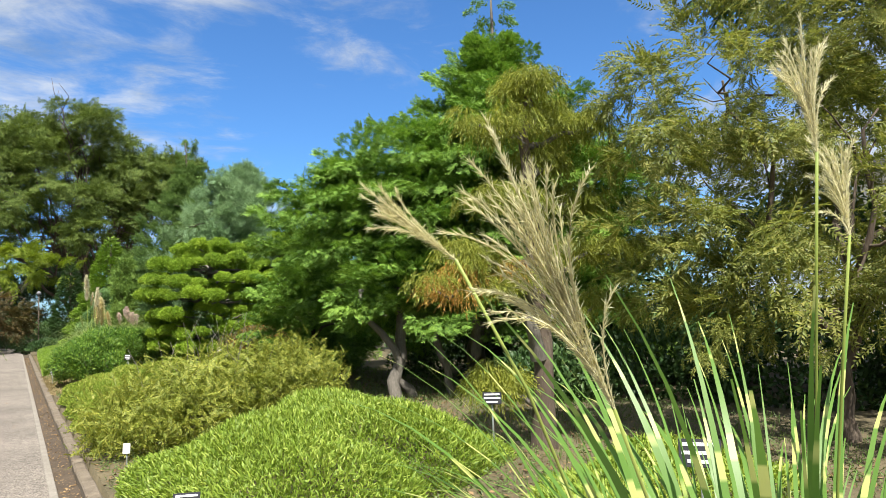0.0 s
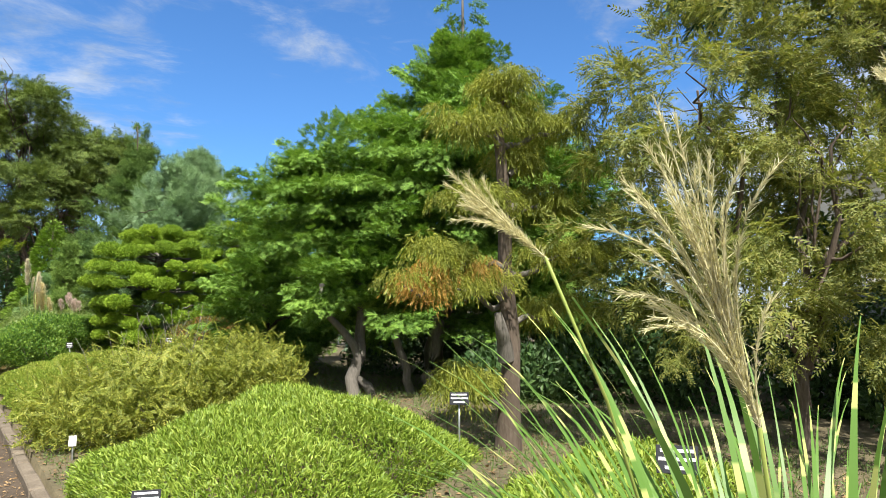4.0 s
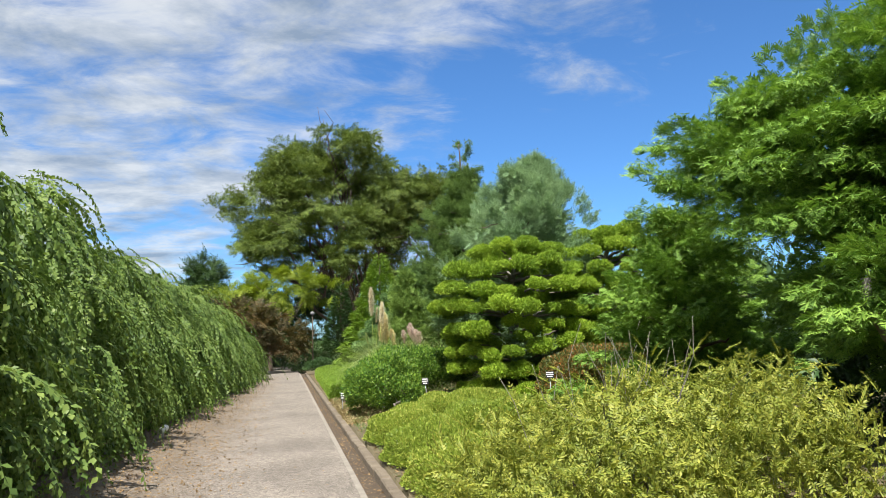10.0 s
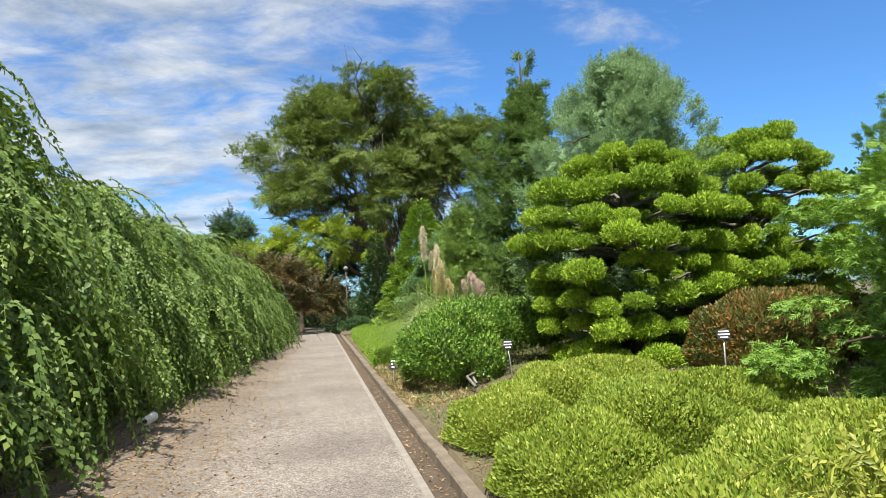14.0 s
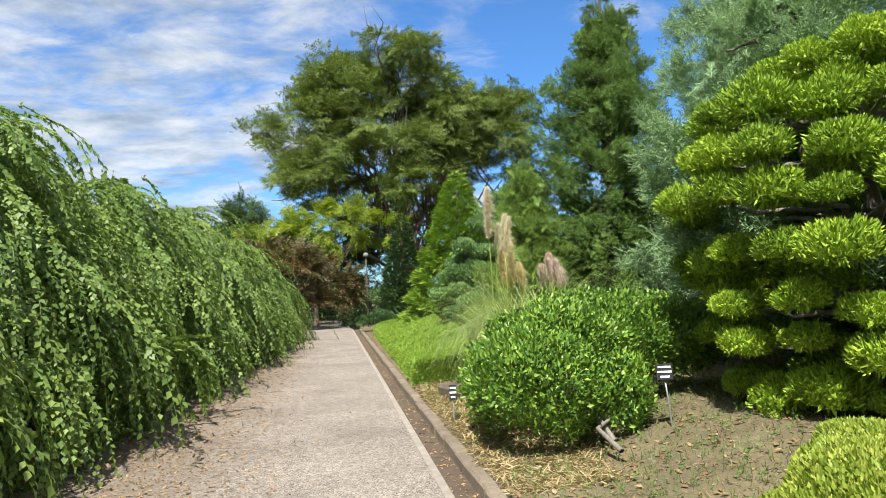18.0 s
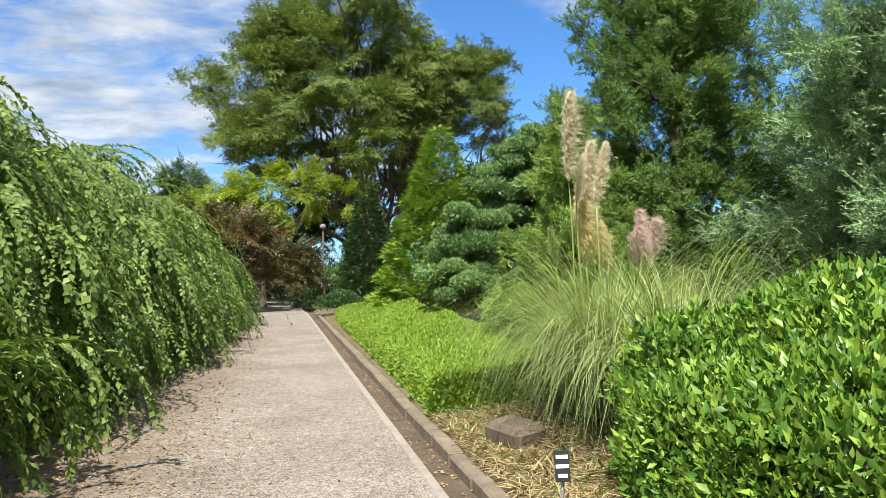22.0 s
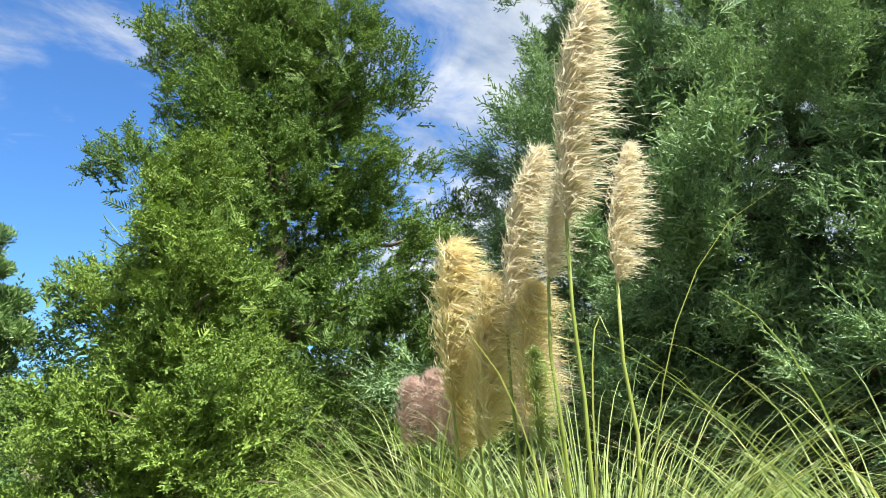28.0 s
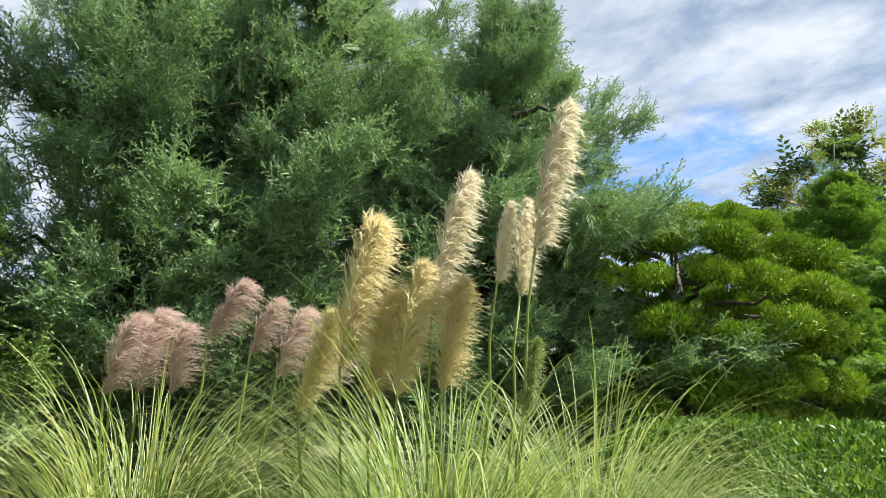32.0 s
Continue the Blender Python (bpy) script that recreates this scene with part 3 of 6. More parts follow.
def clump(shapes, n, spread, size, flat=0.6, lift=0.15):
    """A tuft of sprays that fan out round +y: the outer end of a bough."""
    d = rng.normal(0, 1, (n, 3)) * np.array([spread, 0.25, spread * flat]) + np.array([0, 1, lift])
    pos = np.stack([rng.normal(0, 0.16 * spread, n), rng.random(n) * 0.55, rng.normal(0, 0.14 * flat, n)], 1)
    up = rng.normal(0, 0.35, (n, 3)) + np.array([0, 0, 1.0])
    return scatter(shapes, pos, basis(d, up), size * (0.65 + 0.6 * rng.random(n)))


def place_on(meshes, parent, name, pos, turn, size):
    for p, r, s in zip(pos, turn, size):
        m = Matrix(r.tolist()).to_4x4()
        m.translation = p
        piece(name, meshes[rng.integers(len(meshes))], parent, m @ Matrix.Scale(float(s), 4))


def lumps(lobes, n, inner=0.55, low=-0.9):
    """n places in the outer shell of a heap of round lobes (x, y, z, rx, ry, rz), with the outward way."""
    lob = np.array(lobes, float)
    area = (lob[:, 3] * lob[:, 4] + lob[:, 3] * lob[:, 5] + lob[:, 4] * lob[:, 5])
    out_p, out_d = [], []
    while sum(map(len, out_p)) < n:
        k = rng.choice(len(lob), n, p=area / area.sum())
        d = unit(rng.normal(0, 1, (n, 3)))
        q = (inner + (1 - inner) * rng.random(n) ** 0.6)
        w = k * 1.7
        q = q * (1 + 0.07 * np.sin(5 * d[:, 0] + w) + 0.07 * np.sin(6 * d[:, 1] - w) + 0.05 * np.sin(9 * d[:, 2] + 4 * d[:, 0] + w))
        p = lob[k, :3] + d * lob[k, 3:] * q[:, None]
        depth = np.min(np.linalg.norm((p[:, None] - lob[None, :, :3]) / lob[None, :, 3:], axis=2) + 10 * (np.arange(len(lob))[None] == k[:, None]), axis=1)
        ok = (d[:, 2] > low) & (depth > inner * 0.97)
        out_p.append(p[ok]); out_d.append(unit(d[ok] / lob[k[ok], 3:]))
    return np.concatenate(out_p)[:n], np.concatenate(out_d)[:n]


def ground_height(x, y):
    t = np.clip((x - 0.36) / 2.6, 0, 1)
    bed = 0.05 + 0.3 * t * t * (3 - 2 * t) + 0.03 * np.sin(x * 1.7 + y * 0.9) * t
    west = -0.03 + 0.05 * np.clip((-3.4 - x) / 2, 0, 1)
    far = np.clip((np.hypot(x, y - 25) - 45) / 30, 0, 1)
    z = np.where(x > 0.34, bed, np.where(x > -3.36, -0.10, west))
    return z * (1 - far) + (-0.1) * far


def gz(x, y):
    return float(ground_height(np.array(float(x)), np.array(float(y))))


def fill_foliage(parent, mat, pos, size, shapes=None):
    """Shoots inside a crown, so that it closes behind its outer sprays."""
    n = len(pos)
    turn = basis(rng.normal(0, 1, (n, 3)) + np.array([0, 0, 0.3]), rng.normal(0, 1, (n, 3)))
    o = piece("inner_foliage", mesh_of("inner_foliage", *scatter(shapes or FILL, pos, turn, size * (0.6 + 0.8 * rng.random(n))), mat), parent)
    o["kind"] = "stuff"
    return o


FILL = [spray(6, 0.42, 0.26, plain=True) for _ in range(3)]


def arrays_of(me):
    v = np.empty(len(me.vertices) * 3, np.float32); me.vertices.foreach_get("co", v)
    t = np.empty(len(me.loops), np.int32); me.loops.foreach_get("vertex_index", t)
    return v.reshape(-1, 3), t.reshape(-1, 3)

# ---- ground, path, kerb ----
def build_ground():
    xs = np.unique(np.concatenate([np.array([-900, -300, -120, -60, -30, -15]), np.arange(-9, -3.4, 0.6), [-3.38, -3.34, 0.335, 0.355], np.arange(0.36, 9, 0.35), [10, 12, 15, 20, 30, 60, 120, 300, 900]]))
    ys = np.unique(np.concatenate([np.array([-900, -300, -100, -40, -20]), np.arange(-10, 62, 0.8), [65, 70, 80, 100, 150, 300, 900]]))
    X, Y = np.meshgrid(xs, ys, indexing="ij")
    Z = ground_height(X, Y) + rng.normal(0, 0.008, X.shape) * (X > 0.4) * (X < 12)
    v = np.stack([X, Y, Z], -1).reshape(-1, 3)
    i, j = np.meshgrid(np.arange(len(xs) - 1), np.arange(len(ys) - 1), indexing="ij")
    a = (i * len(ys) + j).ravel()
    t = np.concatenate([np.stack([a, a + len(ys), a + len(ys) + 1], 1), np.stack([a, a + len(ys) + 1, a + 1], 1)])
    o = new("ground", mesh_of("ground", v, t, "soil", True))
    tagged(o, "brown bare soil of the planting beds with scattered litter", "ground", kind="structure")


build_ground()
PATH_END = 46.0


def build_path():
    xs, ys = np.linspace(-3.3, -0.07, 9), np.arange(-12, PATH_END + 14, 0.5)
    X, Y = np.meshgrid(xs, ys, indexing="ij")
    Z = rng.normal(0, 0.0015, X.shape)
    v = np.stack([X, Y, Z], -1).reshape(-1, 3)
    i, j = np.meshgrid(np.arange(len(xs) - 1), np.arange(len(ys) - 1), indexing="ij")
    a = (i * len(ys) + j).ravel()
    t = np.concatenate([np.stack([a, a + len(ys), a + len(ys) + 1], 1), np.stack([a, a + len(ys) + 1, a + 1], 1)])
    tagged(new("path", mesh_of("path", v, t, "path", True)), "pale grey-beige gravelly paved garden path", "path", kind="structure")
    # pale concrete edging along the gutter, in lengths
    edge = tagged(new("path_edging"), "pale worn concrete strip along the path", "edging", kind="structure")
    strip = box_mesh("edging_strip", 0.07, 1.996, 0.12, "edging", 0.006)
    for k in range(28):
        piece("edging_slab", strip, edge, pose(-0.035, -6 + 2 * k, -0.056, 0, 0, 0))
    gutter = tagged(new("gutter", box_mesh("gutter", 0.2, 56, 0.05, "dark_soil", 0)), "dark soil-filled gutter beside the kerb", "gutter", kind="structure")
    gutter.matrix_world = pose(0.105, 20, -0.062)
    kerb = tagged(new("kerb"), "brown weathered concrete kerb blocks along the beds", "kerb", kind="structure")
    block = [box_mesh("kerb_block", 0.12, 0.594, 0.30, "concrete", 0.012 + 0.004 * k) for k in range(3)]
    for k in range(92):
        y = -6 + 0.6 * k
        if y > PATH_END + 1:
            break
        piece("kerb_block", block[k % 3], kerb, pose(0.25 + rng.normal(0, 0.004), y, -0.085 + rng.normal(0, 0.005), rng.normal(0, 0.3), rng.normal(0, 0.8), rng.normal(0, 0.3)))
    side = tagged(new("wooden_edging"), "low dark timber edging under the weeping hedge", "edging", kind="structure")
    plank = box_mesh("edging_plank", 0.06, 1.98, 0.16, "bark", 0.008)
    for k in range(27):
        piece("plank", plank, side, pose(-3.36, -6 + 2 * k, 0.01 + rng.normal(0, 0.008), 0, 0, rng.normal(0, 0.25)))


build_path()


# ---- trees ----
def limb_mesh(name, mat="bark"):
    """A unit limb along +y, tapered and slightly crooked."""
    p = bent((0, 0, 0), (0, 1, 0), 0.06, 0.10, 8)
    return mesh_of(name, *tube(p, np.linspace(0.05, 0.012, 8), 6), mat, True)


FRONDS = [frond(7, 0.34, 0.06, 0.25) for _ in range(4)]


def conifer(name, label, at, height, radius, low, meshes, n, size, leafy="foliage_spray", profile=1.0, tilt=0.1, bark="bark", lean=(0, 0), trunk_r=None, limbs=16, group="", bare=0.0, core=0.45, fill=0, tier=0.0):
    """A conifer: trunk, limbs and many foliage sprays set round the cone of the crown. low: where the crown begins."""
    x, y = at
    z0 = gz(x, y)
    t = thing(name, label, "tree", (x, y, z0), group)
    tr = trunk_r or height * 0.024
    top = np.array([lean[0], lean[1], height])
    pts = bent((0, 0, -0.1), top, 0, 0.03, 10)
    piece("trunk", mesh_of("trunk", *tube(pts, np.linspace(tr, tr * 0.12, 10), 9), bark, True), t)
    k = np.arange(n)
    h = low + (height * (1 - bare) - low) * (1 - np.sqrt(rng.random(n)) if profile > 0.9 else rng.random(n))
    if tier:
        ph = rng.random(n) * 0.25 + 0.5 * np.sin(k * 2.39996 * 2)
        h = low + (np.round((h - low) / tier + ph) - ph) * tier + rng.normal(0, 0.05, n)
        h = np.clip(h, low, height * (1 - bare))
    f = (h - low) / (height - low)
    rad = radius * (1 - f) ** (0.8 * profile) * (0.85 + 0.3 * np.sin(h * 5.1 + k * 0.05)) + 0.12
    rad *= np.clip((h - low) / 0.35 + 0.55, 0.5, 1)
    th = k * 2.39996 + rng.normal(0, 0.3, n)
    rad = rad * (1 + 0.14 * np.sin(3 * th + h * 1.3) + 0.10 * np.sin(5 * th - h * 2.1))
    q = core + (1 - core) * rng.random(n) ** 0.7
    ax = top[:2] * f[:, None]
    out = np.stack([np.cos(th), np.sin(th), np.zeros(n)], 1)
    pos = out * (rad * q - size * 0.5).clip(0.02)[:, None]
    pos[:, :2] += ax
    pos[:, 2] = h
    d = out + np.array([0, 0, 1]) * (tilt + 1.1 * f ** 3)[:, None] + rng.normal(0, 0.25, (n, 3))
    up = np.array([0, 0, 1.0]) + rng.normal(0, 0.15, (n, 3)) + out * 0.3
    place_on(meshes, t, leafy, pos, basis(d, up), size * (0.75 + 0.5 * rng.random(n)) * (1 - 0.35 * f))
    if fill:
        i = rng.integers(0, n, fill)
        q = pos[i] * np.array([1, 1, 0])[None] - np.concatenate([ax[i], np.zeros((fill, 1))], 1)
        q = q * (0.15 + 0.8 * rng.random(fill) ** 0.6)[:, None] + np.concatenate([ax[i], h[i][:, None]], 1) + rng.normal(0, 0.16, (fill, 3))
        fill_foliage(t, meshes[0].materials[0].name, q, size * 0.24, FRONDS)
    lm = [limb_mesh("limb", bark) for _ in range(3)]
    for i in range(limbs):
        hh = low * 0.8 + (height * 0.8 - low * 0.8) * (i + 0.5) / limbs
        ff = (hh - low) / (height - low)
        L = radius * (1 - max(ff, 0)) ** (0.8 * profile) * 0.62 + 0.12
        a = i * 2.4
        m = pose(lean[0] * max(ff, 0), lean[1] * max(ff, 0), hh, 12 + rng.normal(0, 8), 0, math.degrees(a) - 90)
        piece("limb", lm[i % 3], t, m @ Matrix.Diagonal((max(0.5, L * 0.8), L, max(0.5, L * 0.8), 1)))
    return t


SOFT = [feather(8, 3, 0.46, 0.020) for _ in range(5)]
NEEDLES = [feather(8, 3, 0.42, 0.036, 0.8) for _ in range(5)]
THIN = [frond(5, 0.46, 0.085, 0.08, 0.14) for _ in range(6)]
hinoki_sprays = [mesh_of("hinoki_spray", *bough(THIN, 130, 1.0, 0.36, 0.165, 0.08), "hinoki_leaf") for _ in range(6)]
juniper_sprays = [mesh_of("juniper_spray", *clump(SOFT, 84, 0.85, 0.27, 0.75, 0.2), "juniper_leaf") for _ in range(6)]
cedar_sprays = [mesh_of("cedar_spray", *clump(NEEDLES, 84, 0.85, 0.20, 0.85, 0.25), "cedar_leaf") for _ in range(6)]

# big hinoki with its side stems
hinoki = conifer("hinoki_cypress", "tall dense dark-green conifer with drooping flat fronds", (6.0, 16.2), 5.2, 2.45, 0.95, hinoki_sprays, 640, 0.8, fill=3000, profile=0.62, tilt=0.1, bark="bark_grey", lean=(0.2, -0.5), trunk_r=0.17, tier=0.42)
for a, b, r in (((-2.0, -1.1), (-1.6, -0.6, 2.2), 0.09), ((-1.75, -1.15), (-2.4, -0.9, 1.5), 0.07), ((-1.0, -1.3), (-0.5, -0.6, 2.4), 0.1), ((-1.2, -1.25), (-1.5, -0.9, 1.6), 0.065)):
    piece("stem", mesh_of("stem", *tube(bent((a[0], a[1], -0.05), b, 0, 0.07, 9), np.linspace(r, r * 0.5, 9), 9), "bark_grey", True), hinoki)


def layered_boughs(tree, lobes, n, size, step=0.36):
    """Flat boughs in shelves over a heap of lobes."""
    p, d = lumps(lobes, n, 0.5, -0.6)
    p[:, 2] = np.round(p[:, 2] / step) * step + 0.1 * np.sin(p[:, 0] * 2.3 + p[:, 1] * 1.9) + rng.normal(0, 0.04, n)
    g = d * np.array([1, 1, 0.35]) + rng.normal(0, 0.28, (n, 3)) + np.array([0, 0, 0.08])
    place_on(hinoki_sprays, tree, "foliage_spray", p - unit(g) * size * 0.45, basis(g, np.array([0, 0, 1.0]) + d * 0.25), size * (0.75 + 0.45 * rng.random(n)))
    fill_foliage(tree, "hinoki_leaf", (p - d * 0.5)[rng.integers(0, n, n * 6)] + rng.normal(0, 0.2, (n * 6, 3)), 0.22, FRONDS)


layered_boughs(hinoki, [(-1.9, 0.3, 2.5, 1.1, 1.1, 1.1), (-1.7, 1.0, 2.8, 0.9, 0.9, 0.8), (-0.4, -1.4, 2.0, 1.2, 1.0, 0.9), (-1.0, -0.9, 2.8, 1.2, 1.0, 1.1), (0.8, -1.8, 1.0, 1.0, 0.9, 0.5), (-1.7, -0.8, 1.6, 0.9, 0.8, 0.5), (1.6, -1.2, 2.6, 1.3, 1.1, 1.2), (-0.2, -1.6, 3.4, 1.1, 0.9, 0.8)], 480, 0.8)
tip = [bent((0.2, -0.5, 5.2), (0.2, -0.5, 6.4), 0, 0.02, 4)]
piece("bare_leader", mesh_of("bare_leader", *tube(tip[0], [0.03, 0.025, 0.02, 0.01], 6), "bark_grey", True), hinoki)
p_, d_ = lumps([(0.2, -0.5, 6.15, 0.28, 0.28, 0.4)], 12, 0.3)
place_on(hinoki_sprays, hinoki, "foliage_spray", p_, basis(d_, np.array([0, 0, 1.0]) + d_ * 0.2), np.full(12, 0.34))
conifer("young_hinoki", "small bright-green conifer with soft flat fronds", (4.4, 19.3), 2.5, 1.5, 0.2, hinoki_sprays, 150, 0.75, fill=700, limbs=8, tilt=0.1, profile=0.6, tier=0.3)
conifer("young_hinoki", "low green conifer spreading under the taller trees", (5.7, 20.9), 2.7, 1.4, 0.3, hinoki_sprays, 130, 0.75, fill=700, limbs=8, tilt=0.1, profile=0.6, tier=0.3)

# feathery blue-green junipers behind the pampas grass
for at_, h_, r_, n_ in (((5.7, 28.9), 5.5, 1.9, 290), ((5.4, 27.4), 5.3, 2.4, 320), ((4.45, 25.9), 4.7, 2.1, 300)):
    conifer("blue_juniper", "feathery blue-green juniper with ascending soft sprays", at_, h_, r_, 0.35, juniper_sprays, n_, 0.9, fill=1500, profile=0.42, tilt=0.32, limbs=18, group="junipers behind the pampas grass")
# dark cedar with a bare leader, lighter conifer before it
cedar = conifer("japanese_cedar", "tall dark olive-green conifer with a thin open top", (4.7, 32.1), 6.6, 2.6, 0.3, cedar_sprays, 460, 0.85, fill=4200, profile=0.8, tilt=0.1, limbs=22, bare=0.06, core=0.55)
piece("bare_leader", mesh_of("bare_leader", *tube(bent((0, 0, 6.2), (-0.05, 0, 7.3), 0, 0.02, 4), [0.04, 0.03, 0.02, 0.01], 6), "bark", True), cedar)
p_, d_ = lumps([(0, 0, 7.0, 0.22, 0.22, 0.4), (0.1, 0, 6.5, 0.4, 0.4, 0.2)], 16, 0.3)
place_on(cedar_sprays, cedar, "foliage_spray", p_, basis(d_ + np.array([0, 0, 0.3]), np.array([0, 0, 1.0]) + d_ * 0.2), np.full(16, 0.42))
young_sprays = [mesh_of("young_cedar_spray", *clump(NEEDLES, 84, 0.85, 0.20, 0.85, 0.3), "young_cedar_leaf") for _ in range(4)]
conifer("young_cedar", "mid-green bushy conifer below the tall cedar", (2.65, 31.2), 2.9, 1.15, 0.1, young_sprays, 150, 0.75, fill=2000, profile=0.7, tilt=0.35, limbs=10)


def cone_tree(name, label, at, height, radius, mat, n, size):
    """A dense clipped-looking cone of short shoots in soft layers, on a trunk."""
    t = thing(name, label, "tree", (*at, gz(*at)))
    piece("trunk", mesh_of("trunk", *tube(bent((0, 0, -0.1), (0, 0, height * 0.9), 0, 0.02, 6), np.linspace(0.12, 0.02, 6), 8), "bark", True), t)
    f = 1 - np.sqrt(rng.random(n))
    th = rng.random(n) * 6.283
    layer = np.sin(f * 46 + 2.2 * np.sin(2 * th) + 1.3 * np.sin(5 * th))
    rad = (radius * (1 - f) ** 0.92 + 0.05) * (0.92 + 0.10 * layer + 0.05 * np.sin(7 * th + f * 20)) * (0.78 + 0.22 * rng.random(n) ** 0.5)
    out = np.stack([np.cos(th), np.sin(th), 0 * th], 1)
    p = out * rad[:, None] + np.array([0, 0, 1.0]) * (0.08 + f * height)[:, None]
    d = out + np.array([0, 0, 0.35]) + rng.normal(0, 0.35, (n, 3))
    piece("crown", mesh_of("crown", *scatter(FRONDS, p, basis(d, np.array([0, 0, 1.0]) + rng.normal(0, 0.3, (n, 3))), size * (0.6 + 0.8 * rng.random(n))), mat), t)["kind"] = "stuff"


cone_tree("golden_conifer", "pale yellow-green cone-shaped conifer", (3.25, 41.2), 4.9, 1.95, "cone_leaf", 16000, 0.20)
cone_tree("dark_conifer", "narrow dark-green conifer behind the low hedge", (2.0, 47.0), 4.2, 1.1, "dark_leaf", 6000, 0.22)

# ---- clipped pad trees ----
SHOOT = [(np.array([(0, 0, 0), (w, 0.5, 0.0), (0, 1, 0.06), (-w, 0.5, 0.0)], float), np.array([(0, 1, 2), (0, 2, 3)])) for w in (0.13, 0.18, 0.11)]


def pad_mesh(name, mat, r=0.25, flat=0.62, n=900, s=0.06):
    """A clipped foliage cushion of many short upright shoots round a dense middle, flat below."""
    def shell(m, lo, hi):
        d = unit(rng.normal(0, 1, (m, 3)) + np.array([0, 0, 0.45]))
        lump = 1 + 0.16 * np.sin(d[:, 0] * 6 + ph[0]) * np.cos(d[:, 1] * 5 + ph[1]) + 0.09 * np.sin(d[:, 0] * 13 + ph[1]) * np.sin(d[:, 1] * 12 + ph[0])
        p = d * np.array([r, r, r * flat]) * (lo + (hi - lo) * rng.random(m))[:, None] * lump[:, None]
        p[:, 2] = np.maximum(p[:, 2], -0.5 * r * flat)
        return p, d
    ph = rng.random(2) * 6
    p, d = shell(n, 0.82, 1.0)
    grow = d * np.array([0.75, 0.75, 0.3]) + np.array([0, 0, 0.75]) + rng.normal(0, 0.35, (n, 3))
    outer = scatter(SHOOT, p, basis(grow, d + rng.normal(0, 0.5, (n, 3))), s * (0.6 + 0.8 * rng.random(n)))
    m = n // 3
    p, d = shell(m, 0.45, 0.8)
    inner = scatter(SHOOT, p, basis(rng.normal(0, 1, (m, 3)), d), np.full(m, s * 1.9))
    return mesh_of(name, *joined([outer, inner]), mat)


def pad_tree(label, at, height, radius, meshes, tiers, low=0.3, group="clipped pad trees", bark="bark_grey", step=0.56, name="cloud_pruned_tree", top_r=0.5):
    x, y = at
    t = thing(name, label, "tree", (x, y, gz(x, y)), group)
    piece("trunk", mesh_of("trunk", *tube(bent((0, 0, -0.1), (0.05, 0.05, height - 0.2), 0, 0.10, 9), np.linspace(0.13, 0.04, 9), 9), bark, True), t)
    lm = [limb_mesh("limb", bark) for _ in range(3)]
    for i in range(tiers):
        f = i / (tiers - 1)
        h = low + (height - low) * f
        R = radius * (0.82 + 0.22 * math.sin(f * 2.6)) * (1 if f < 0.8 else top_r + (1 - top_r) * (1 - f) / 0.2)
        for ring, frac in (((0, 1.0), (1, 0.5)) if i >= tiers - 2 else ((0, 1.0), (1, 0.42))):
            if ring and i < tiers - 2 and i % 2:
                continue
            cnt = max(3, int(2 * math.pi * R * frac / step))
            for k in range(cnt):
                a = 2 * math.pi * (k + 0.5 * (i % 2) + 0.25 * rng.random()) / cnt
                rr = R * frac * (0.84 + 0.26 * rng.random())
                hh = h + (0.2 if ring and i < tiers - 1 else 0.0) + 0.07 * math.sin(2.0 * a + 1.7 * i) + rng.normal(0, 0.045)
                s = 0.72 + 0.5 * rng.random()
                piece("foliage_pad", meshes[rng.integers(len(meshes))], t, pose(rr * math.cos(a), rr * math.sin(a), hh, rng.normal(0, 6), rng.normal(0, 6), rng.random() * 360) @ Matrix.Scale(s, 4))
                if ring == 0 and k % 2 == 0:
                    piece("limb", lm[k % 3], t, pose(0, 0, hh - 0.18, 6, 0, math.degrees(a) - 90) @ Matrix.Diagonal((0.7, rr, 0.7, 1)))
    return t


pads = [pad_mesh("pad", "pad_leaf", 0.235, 0.60, 2400, 0.038) for _ in range(6)]
pad_tree("bright-green conifer clipped into stacked flat pads", (3.65, 24.1), 2.8, 1.3, pads, 8, low=0.15, top_r=0.62, step=0.47)
pad_tree("bright-green pad-clipped conifer with crooked bare limbs", (6.0, 24.7), 3.2, 1.25, pads, 8, low=0.45, step=0.5)
pine_pads = [pad_mesh("pine_pad", "pine_leaf", 0.30, 0.55, 1500, 0.06) for _ in range(4)]


